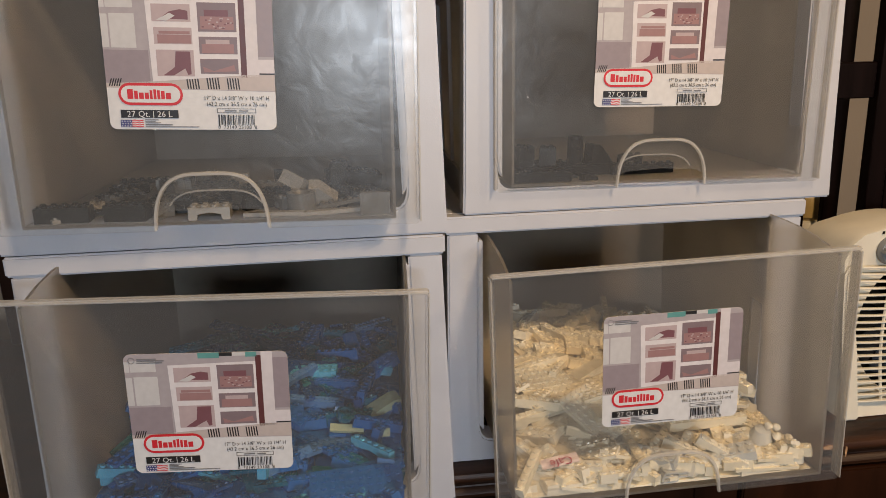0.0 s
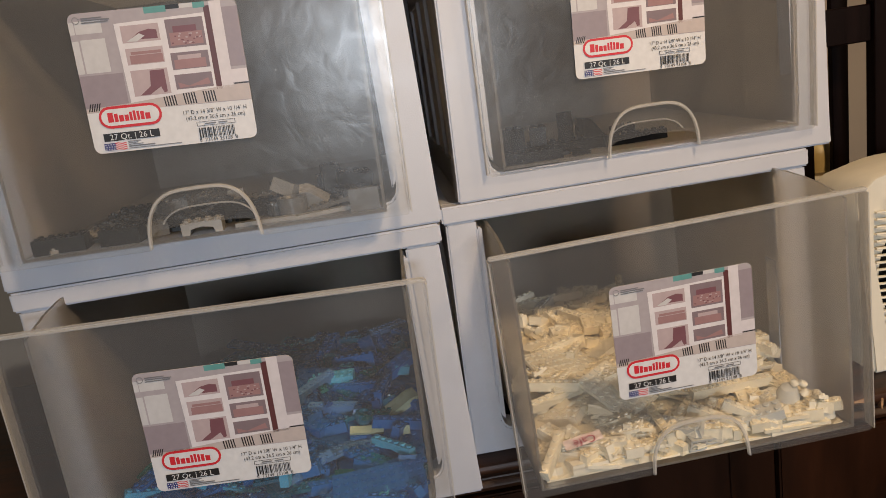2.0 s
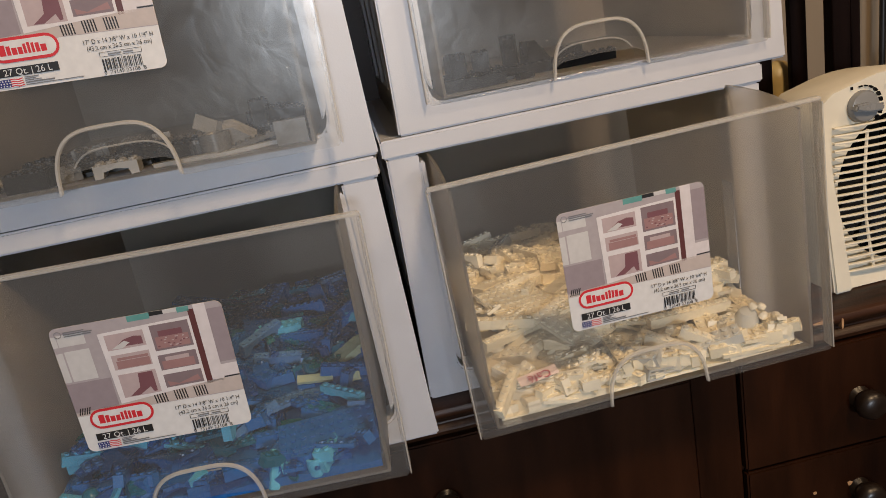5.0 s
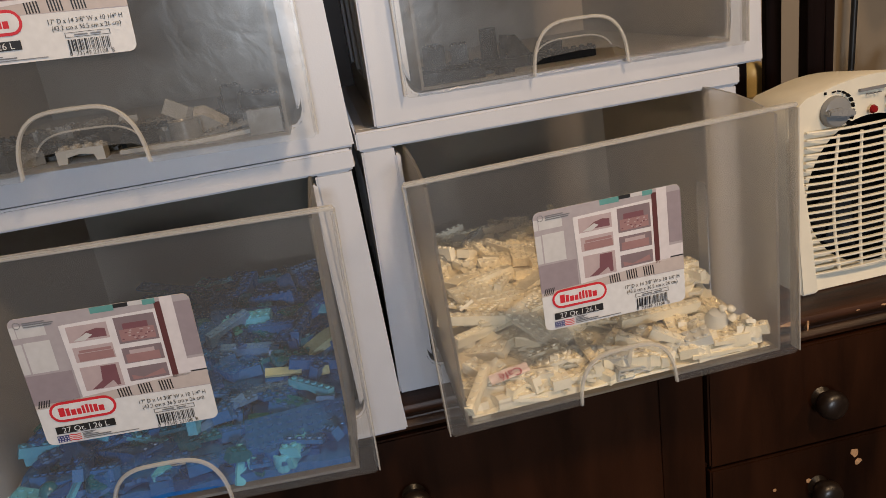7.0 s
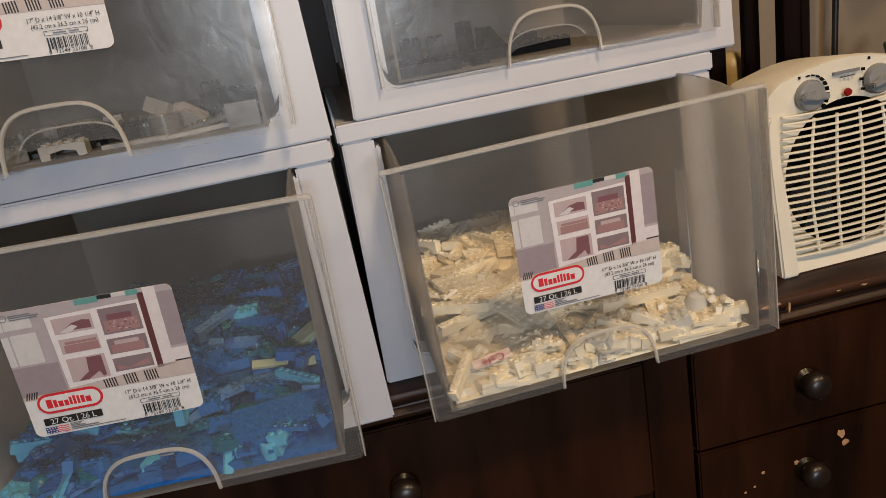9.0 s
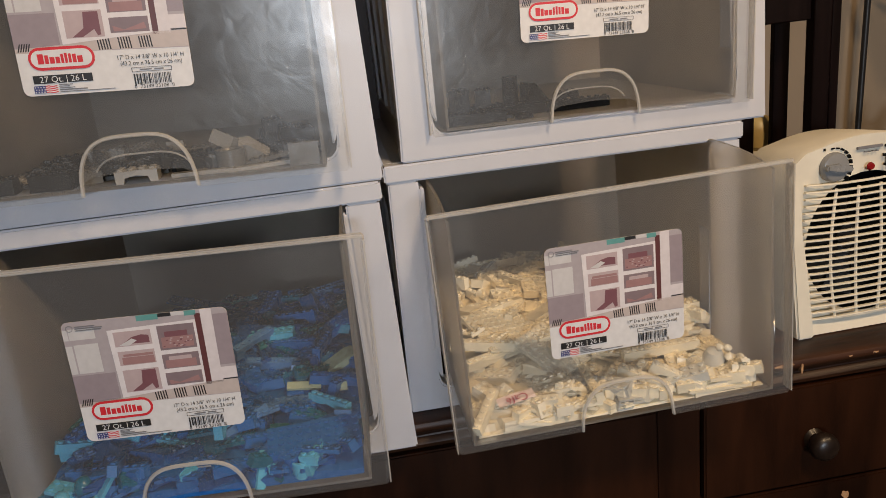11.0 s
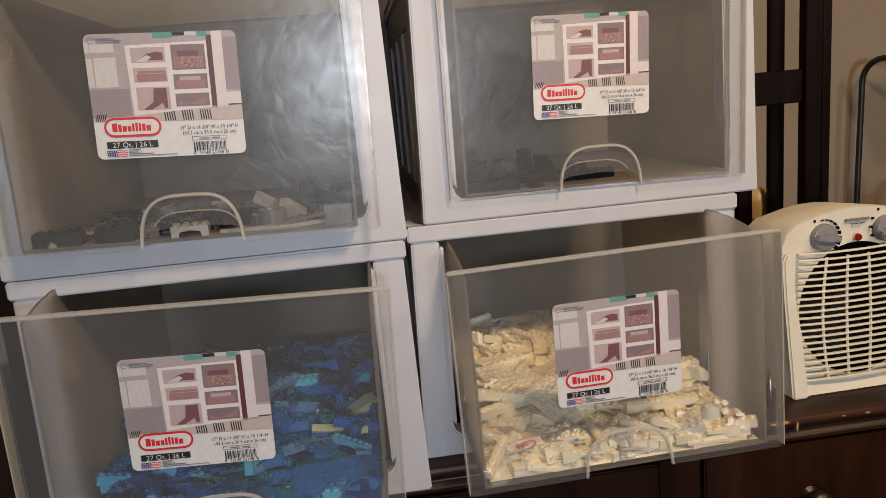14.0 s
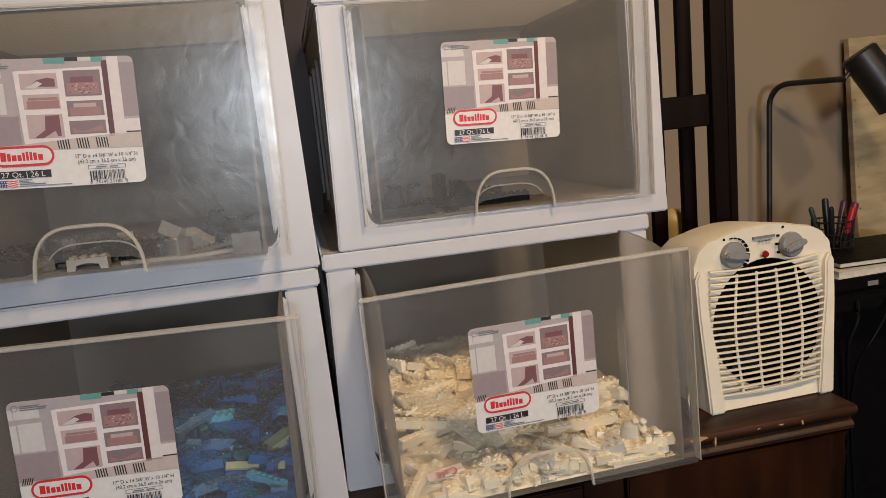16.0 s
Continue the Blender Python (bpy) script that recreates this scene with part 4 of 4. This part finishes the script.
B, P = 0.0096, 0.0032
KINDS = [(2, 4, B, "block", True), (2, 6, B, "block", True), (1, 8, B, "block", True), (1, 10, B, "block", True), (2, 3, B, "block", True), (2, 8, B, "block", True), (1, 8, P, "block", True), (2, 8, P, "block", True), (2, 10, P, "block", True), (4, 6, P, "block", True),
         (4, 8, P, "block", True), (1, 6, P, "block", False), (3, 2, B, "slope", False), (4, 2, 0.012, "slope", False), (6, 2, B, "slope", False), (1, 6, B, "block", True), (2, 2, B, "block", True), (6, 1, 0.014, "arch", True), (2, 6, P, "block", False), (2, 2, 0.010, "round", False)]


def brick_colour(name, colour, rough=0.28, spec=0.5):
    return material("brick_" + name, colour, rough, vary=0.05, scale=60, per_object=0.08, spec=spec)


CREAMY, IVORY, CLEARISH = brick_colour("cream", (0.88, 0.80, 0.61)), brick_colour("ivory", (0.87, 0.82, 0.68)), brick_colour("greyish_white", (0.62, 0.62, 0.58), 0.2)
BLUE, NAVY, TEAL, AQUA, GREEN = brick_colour("blue", (0.016, 0.13, 0.42)), brick_colour("navy", (0.012, 0.065, 0.24)), brick_colour("teal", (0.006, 0.14, 0.24)), brick_colour("aqua", (0.11, 0.47, 0.72)), brick_colour("green", (0.008, 0.12, 0.12))
ICE, LIME = brick_colour("ice_blue", (0.10, 0.24, 0.50)), brick_colour("lime", (0.46, 0.52, 0.36))
GREY, MID, PALE = brick_colour("dark_grey", (0.016, 0.018, 0.019), 0.3, 0.25), brick_colour("mid_grey", (0.115, 0.115, 0.11)), brick_colour("pale_grey", (0.27, 0.265, 0.25))
JET = brick_colour("black", (0.004, 0.004, 0.0043), 0.3, 0.18)
WORD = {"brick_cream": "cream white", "brick_ivory": "ivory white", "brick_greyish_white": "greyish white", "brick_blue": "bright blue", "brick_navy": "dark navy blue", "brick_teal": "dark teal", "brick_aqua": "pale aqua", "brick_green": "dark green",
        "brick_ice_blue": "pale ice blue", "brick_lime": "pale lime", "brick_dark_grey": "dark grey", "brick_mid_grey": "mid grey", "brick_pale_grey": "pale grey", "brick_black": "glossy black"}


def put_brick(kind, mat, m, where, group):
    ob = new("toy_brick", brick_mesh(kind, mat))
    ob.matrix_basis = m
    shape = {"slope": "sloped toy brick", "round": "round toy piece", "dome": "domed toy piece", "arch": "arched toy brick", "frame": "toy window frame"}.get(kind[3], "studded toy plate" if kind[2] < 0.005 else "studded toy brick")
    return tagged(ob, WORD[mat.name] + " plastic " + shape + " " + where, "toy brick", group)


def smooth(a, b, v):
    t = min(max((v - a) / (b - a), 0), 1)
    return t * t * (3 - 2 * t)


def heap(dm, height, colours, weights, seed, count, under, where, group, name, label):
    """A heap of bricks in a drawer: a joined lower mass, and single bricks over it."""
    rnd = random.Random(seed)
    x0, x1, y0, y1, z0 = -0.1365, 0.1365, 0.010, 0.352, 0.0068
    bm = bmesh.new()
    nx, ny = 28, 34
    grid = [[bm.verts.new((x0 + (x1 - x0) * i / nx, y0 + (y1 - y0) * j / ny, z0 + max(0.0, height(x0 + (x1 - x0) * i / nx, y0 + (y1 - y0) * j / ny) - 0.006))) for j in range(ny + 1)] for i in range(nx + 1)]
    for i in range(nx):
        for j in range(ny):
            bm.faces.new((grid[i][j], grid[i + 1][j], grid[i + 1][j + 1], grid[i][j + 1]))
    ring = [grid[i][0] for i in range(nx + 1)] + [grid[nx][j] for j in range(1, ny + 1)] + [grid[i][ny] for i in range(nx - 1, -1, -1)] + [grid[0][j] for j in range(ny - 1, 0, -1)]
    low = [bm.verts.new((v.co.x, v.co.y, z0)) for v in ring]
    for k in range(len(ring)):
        bm.faces.new((ring[k], ring[(k + 1) % len(ring)], low[(k + 1) % len(ring)], low[k]))
    bm.faces.new(low)
    vs, fs, ms = [], [], []
    bm.verts.index_update()
    for v in bm.verts:
        vs.append(tuple(v.co))
    for f in bm.faces:
        fs.append([v.index for v in f.verts])
        ms.append(0)
    bm.free()

    def some_place(lift, tilt):
        x, y = rnd.uniform(x0 + 0.012, x1 - 0.012), y0 + 0.008 + (y1 - y0 - 0.02) * rnd.random() ** 1.5
        return x, y, z0 + max(height(x, y), 0.0) + lift, pose(0, 0, 0, rnd.gauss(4, tilt), rnd.gauss(0, tilt), rnd.uniform(0, 360))

    def inside(m, kind):
        w, d, h = kind[0] * PITCH / 2, kind[1] * PITCH / 2, kind[2]
        pts = [m @ Vector((a * w, b * d, c)) for a in (-1, 1) for b in (-1, 1) for c in (0, h)]
        for lo, hi, k in ((x0 - 0.0025, x1 + 0.0025, 0), (y0 - 0.004, y1 + 0.01, 1), (z0 + 0.0003, 9, 2)):
            a, b = min(p[k] for p in pts), max(p[k] for p in pts)
            if a < lo:
                m = Matrix.Translation([lo - a if q == k else 0 for q in range(3)]) @ m
            elif b > hi:
                m = Matrix.Translation([hi - b if q == k else 0 for q in range(3)]) @ m
        return m

    solids = {}
    for _ in range(under):
        kind = rnd.choice(KINDS)
        x, y, z, turn = some_place(-0.007, 10)
        m = inside(Matrix.Translation((x, y, z)) @ turn, kind)
        if kind not in solids:
            b2 = bmesh.new()
            brick_bm(b2, kind[0], kind[1], kind[2], None, kind[4], kind[3])
            b2.verts.index_update()
            solids[kind] = ([v.co.copy() for v in b2.verts], [[v.index for v in f.verts] for f in b2.faces])
            b2.free()
        n, c = len(vs), rnd.choices(range(len(colours)), weights)[0]
        vs.extend(tuple(m @ co) for co in solids[kind][0])
        fs.extend([[i + n for i in f] for f in solids[kind][1]])
        ms.extend([c] * len(solids[kind][1]))
    me = bpy.data.meshes.new(name)
    me.from_pydata(vs, [], fs)
    for mat in colours:
        me.materials.append(mat)
    me.polygons.foreach_set("material_index", ms)
    ob = new(name, me)
    ob.matrix_basis = dm
    tagged(ob, label, "toy bricks", group, "stuff")
    for _ in range(count):
        kind = rnd.choice(KINDS)
        x, y, z, turn = some_place(rnd.uniform(-0.004, 0.003), 9)
        mat = rnd.choices(colours, weights)[0]
        put_brick(kind, mat, dm @ inside(Matrix.Translation((x, y, z)) @ turn, kind), where, group)


def white_height(x, y):
    h = 0.010 + 0.035 * smooth(0.0, 0.17, y)
    h *= 1.0 - 0.50 * smooth(0.02, 0.14, x) * (1 - 0.5 * smooth(0.05, 0.2, y))
    h += 0.007 * smooth(0.06, -0.10, x) * smooth(0.06, 0.16, y)
    return h + 0.006 * noise.noise((x * 40, y * 40, 1.0))


def blue_height(x, y):
    h = 0.013 + 0.037 * smooth(0.0, 0.18, y)
    h *= 0.15 + 0.85 * smooth(-0.150, -0.085, x)
    return h + 0.006 * noise.noise((x * 40, y * 40, 7.0))


LL, UL, LR, UR = DRAWERS
heap(LR, white_height, [CREAMY, IVORY, CLEARISH], [6, 4, 0.3], 21, 130, 170, "in the white heap", "white bricks in the drawer", "white_brick_heap", "heap of cream and white plastic toy bricks in drawer")
heap(LL, blue_height, [BLUE, NAVY, TEAL, AQUA, GREEN, ICE, LIME], [24, 8, 3.5, 2.6, 1.0, 1.8, 0.2], 33, 115, 180, "in the blue heap", "blue bricks in the drawer", "blue_brick_heap", "heap of blue and teal plastic toy bricks in drawer")

# chosen pieces that stand out
for kind, mat, x, y, z, rx, ry, rz in (((8, 8, P, "block", True), CREAMY, -0.085, 0.125, 0.057, 16, 6, 20), ((6, 8, P, "block", True), IVORY, -0.045, 0.085, 0.042, 24, -4, 35), ((1, 8, B, "block", True), CREAMY, -0.112, 0.095, 0.053, 8, -4, 80),
                                       ((1, 6, B, "block", True), CREAMY, -0.125, 0.022, 0.022, 20, 0, -35), ((1, 6, B, "block", True), IVORY, -0.118, 0.030, 0.014, 0, 0, 72), ((2, 2, P, "block", False), IVORY, -0.128, 0.0175, 0.0075, 80, 0, 5),
                                       ((6, 1, B, "block", True), CREAMY, -0.082, 0.016, 0.0075, 0, 0, 6), ((4, 1, 0.012, "arch", True), IVORY, -0.050, 0.017, 0.0075, 0, -8, 8), ((8, 1, B, "block", False), IVORY, 0.100, 0.015, 0.0085, 0, -2, 6),
                                       ((8, 2, P, "block", True), CREAMY, 0.052, 0.022, 0.014, 0, 18, 12), ((10, 1, B, "block", True), CREAMY, 0.058, 0.060, 0.032, 10, 2, 4), ((3, 3, 0.022, "dome", False), CLEARISH, 0.103, 0.042, 0.018, 15, 0, 0),
                                       ((2, 3, 0.016, "slope", False), IVORY, 0.062, 0.080, 0.040, 10, 10, 30), ((6, 2, B, "block", True), CREAMY, 0.105, 0.125, 0.043, 0, 2, 5), ((4, 1, 0.012, "frame", False), CLEARISH, 0.008, 0.014, 0.0075, 10, 8, 8), ((4, 1, B, "block", True), IVORY, 0.028, 0.020, 0.012, 20, 0, 10)):
    put_brick(kind, mat, LR @ pose(x, y, z, rx, ry, rz), "on top of the heap", "white bricks in the drawer")
for k, (x, z) in enumerate(((0.112, 0.030), (0.120, 0.024), (0.128, 0.018), (0.134, 0.012), (0.108, 0.038), (0.118, 0.034), (0.126, 0.027))):
    put_brick((1, 1, 0.007, "dome", False), IVORY, LR @ pose(x, 0.030 + 0.004 * (k % 3), z, 20, 30, 40 * k), "at the heap's low end", "white bricks in the drawer")
for kind, mat, x, y, z, rx, ry, rz in (((10, 4, B, "block", True), BLUE, 0.096, 0.038, 0.0265, 16, -2, 4), ((10, 2, B, "block", True), BLUE, 0.020, 0.024, 0.012, 6, 3, 12), ((1, 1, 0.014, "round", False), AQUA, 0.060, 0.0165, 0.0085, 0, 0, 0), ((2, 2, 0.016, "round", False), AQUA, 0.084, 0.0160, 0.0085, 0, 0, 20),
                                       ((6, 1, P, "block", False), ICE, 0.035, 0.060, 0.040, 20, -22, 20), ((6, 1, P, "block", False), ICE, 0.005, 0.055, 0.034, 10, -24, 24), ((1, 4, P, "block", False), AQUA, 0.050, 0.018, 0.018, 60, 30, 30), ((3, 1, P, "block", False), AQUA, 0.024, 0.020, 0.020, 70, -40, 0),
                                       ((4, 1, P, "block", False), LIME, 0.085, 0.105, 0.046, 30, 6, 0), ((2, 1, P, "block", True), LIME, 0.118, 0.100, 0.044, 60, 0, 0), ((8, 6, P, "block", True), NAVY, 0.045, 0.190, 0.056, 30, 10, 10), ((2, 2, 0.012, "dome", False), TEAL, -0.095, 0.022, 0.020, 0, 0, 0),
                                       ((2, 2, 0.012, "dome", False), AQUA, -0.112, 0.016, 0.012, 0, 0, 0), ((2, 2, B, "block", True), TEAL, -0.060, 0.020, 0.018, 10, 20, 30), ((2, 2, P, "block", False), ICE, 0.122, 0.055, 0.036, 75, 0, -15), ((4, 1, P, "block", False), AQUA, -0.075, 0.016, 0.022, 20, -55, 10)):
    put_brick(kind, mat, LL @ pose(x, y, z, rx, ry, rz), "on top of the heap", "blue bricks in the drawer")

# thin layer of grey pieces
F = 0.0068
for kind, mat, x, y, z, rx, ry, rz in (((5, 2, 0.012, "block", True), GREY, -0.116, 0.017, F, 0, 0, 3), ((4, 2, 0.013, "block", True), GREY, -0.068, 0.0165, F, 0, 0, -3), ((6, 1, P, "block", True), GREY, -0.090, 0.040, F, 0, 0, 20), ((8, 2, P, "block", True), GREY, -0.020, 0.045, F, 0, 0, 8), ((8, 2, P, "block", True), GREY, -0.030, 0.055, F + 0.004, 0, 3, -10),
                                       ((4, 2, 0.010, "arch", True), PALE, -0.004, 0.014, F, 0, 0, 3), ((8, 4, P, "block", True), PALE, -0.085, 0.075, F, 0, 4, 12), ((3, 3, 0.016, "round", False), MID, 0.066, 0.030, F, 0, 0, 10), ((4, 2, B, "block", True), MID, 0.060, 0.048, F, 0, 0, 30),
                                       ((3, 2, 0.016, "slope", False), PALE, 0.083, 0.055, F + 0.004, 20, 0, 0), ((4, 3, 0.012, "slope", False), PALE, 0.060, 0.075, F + 0.010, 20, 20, 60), ((8, 1, P, "block", False), PALE, 0.095, 0.020, F, 0, -2, 8), ((10, 1, P, "block", True), MID, 0.102, 0.038, F + 0.004, 0, -8, 14),
                                       ((6, 1, P, "block", False), PALE, 0.045, 0.016, F, 0, 0, 0), ((3, 1, 0.018, "block", False), MID, 0.126, 0.012, F, 0, 0, 0), ((4, 2, B, "block", True), GREY, 0.110, 0.085, F, 0, 0, 30), ((2, 2, 0.030, "block", True), GREY, 0.095, 0.105, F, 0, 0, 12),
                                       ((4, 2, 0.012, "block", True), GREY, 0.115, 0.100, F + 0.010, 10, 8, 18), ((2, 2, 0.020, "round", False), JET, 0.088, 0.125, F, 0, 0, 0), ((6, 2, P, "block", True), MID, 0.010, 0.075, F, 0, 0, -20), ((4, 4, P, "block", True), MID, -0.120, 0.050, F, 0, 0, 15),
                                       ((4, 1, B, "block", True), GREY, 0.030, 0.050, F, 0, 0, 40), ((6, 2, B, "block", True), GREY, 0.028, 0.085, F, 0, 0, 5), ((2, 2, B, "block", True), MID, -0.045, 0.030, F, 0, 0, 25), ((1, 4, P, "block", True), PALE, -0.128, 0.020, F, 0, 0, 40), ((2, 4, P, "block", True), MID, 0.120, 0.060, F, 0, 0, 70)):
    put_brick(kind, mat, UL @ pose(x, y, z, rx, ry, rz), "on the drawer floor", "grey bricks in the drawer")
rnd = random.Random(77)
for k in range(26):
    kind = rnd.choice(((2, 4, B, "block", True), (1, 6, P, "block", True), (2, 6, P, "block", True), (2, 3, B, "block", True), (1, 4, B, "block", True), (2, 2, B, "slope", False)))
    put_brick(kind, rnd.choices((GREY, MID, PALE), (6, 3, 1))[0], UL @ pose(rnd.uniform(-0.115, 0.118), rnd.uniform(0.045, 0.20), F + rnd.choice((0, 0, 0.0035)), 0, 0, rnd.uniform(0, 180)), "on the drawer floor", "grey bricks in the drawer")
# a row of black pieces
for kind, mat, x, y, z, rx, ry, rz in (((7, 1, B, "block", True), JET, -0.112, 0.0115, F, 0, 0, 1), ((6, 1, P, "block", True), JET, -0.113, 0.021, F, 0, 0, 6), ((2, 1, 0.006, "slope", False), JET, -0.066, 0.013, F, 0, 0, 15), ((12, 2, B, "block", True), JET, -0.076, 0.046, F, 0, 0, 4), ((8, 2, P, "block", True), JET, -0.010, 0.050, F, 0, 0, -3),
                                       ((2, 2, 0.020, "block", True), JET, -0.122, 0.046, F + 0.0096, 0, 0, 12), ((2, 2, 0.018, "block", True), JET, -0.098, 0.048, F + 0.0100, 0, 0, -10), ((2, 2, 0.028, "round", False), JET, -0.070, 0.048, F + 0.0100, 0, 0, 0), ((3, 2, 0.019, "slope", False), JET, -0.046, 0.050, F + 0.0100, 0, 6, 15), ((8, 1, B, "block", True), JET, -0.004, 0.040, F + 0.0001, 0, 0, 3),
                                       ((3, 1, 0.014, "arch", True), JET, -0.012, 0.052, F + 0.0034, 0, 0, 8), ((4, 1, P, "block", True), JET, 0.012, 0.052, F + 0.0034, 0, 0, -6), ((3, 2, B, "block", True), JET, -0.130, 0.072, F, 0, 0, 30), ((8, 2, B, "block", True), JET, -0.090, 0.072, F, 0, 0, -6), ((2, 2, B, "block", True), JET, -0.046, 0.074, F, 0, 0, 22),
                                       ((4, 2, P, "block", True), JET, -0.122, 0.033, F, 0, 0, 6), ((4, 1, P, "block", True), JET, -0.088, 0.031, F, 0, 0, -8)):
    put_brick(kind, mat, UR @ pose(x, y, z, rx, ry, rz), "on the drawer floor", "black bricks in the drawer")

# crumpled clear bag with a printed corner, on the white bricks
bag = thing("plastic_bag", LR @ pose(-0.084, 0.036, 0.0295, 26, -4, 8), "crumpled clear plastic bag with pink print on bricks", "plastic bag")
bm = bmesh.new()
nx, ny = 22, 18
g = [[bm.verts.new((-0.048 + 0.105 * i / nx, -0.030 + 0.080 * j / ny, 0.005 * noise.noise((i * 0.32, j * 0.30, 3.0)) + 0.0018 * noise.noise((i * 0.9, j * 0.9, 8.0)) + 0.003 * math.sin(i * 0.5 + j * 0.35))) for j in range(ny + 1)] for i in range(nx + 1)]
for i in range(nx):
    for j in range(ny):
        bm.faces.new((g[i][j], g[i + 1][j], g[i + 1][j + 1], g[i][j + 1])).smooth = True
part("film", bm, BAG, bag)
bm = bmesh.new()
n = 8
pg = [[bm.verts.new((-0.032 + 0.036 * i / n, -0.012 + 0.010 * j / n, 0.0085 + 0.0015 * noise.noise((i * 0.3, j * 0.3, 2.0)))) for j in range(n + 1)] for i in range(n + 1)]
for i in range(n):
    for j in range(n):
        bm.faces.new((pg[i][j], pg[i + 1][j], pg[i + 1][j + 1], pg[i][j + 1])).smooth = True
part("printed_patch", bm, ink("bag_pink", (0.74, 0.60, 0.57)), bag, "faded pink printed patch")
cafe = text_mesh("lettering", "Caf\u00e9", 0.0115, 0, 0, 0, ink("bag_red", (0.40, 0.03, 0.06)))
cafe.transform(Matrix.Rotation(radians(-90), 4, 'X'))
word = new("lettering", cafe)
word.parent, word.matrix_basis = bag, pose(-0.003, -0.0060, 0.0112, 0, 0, 180)
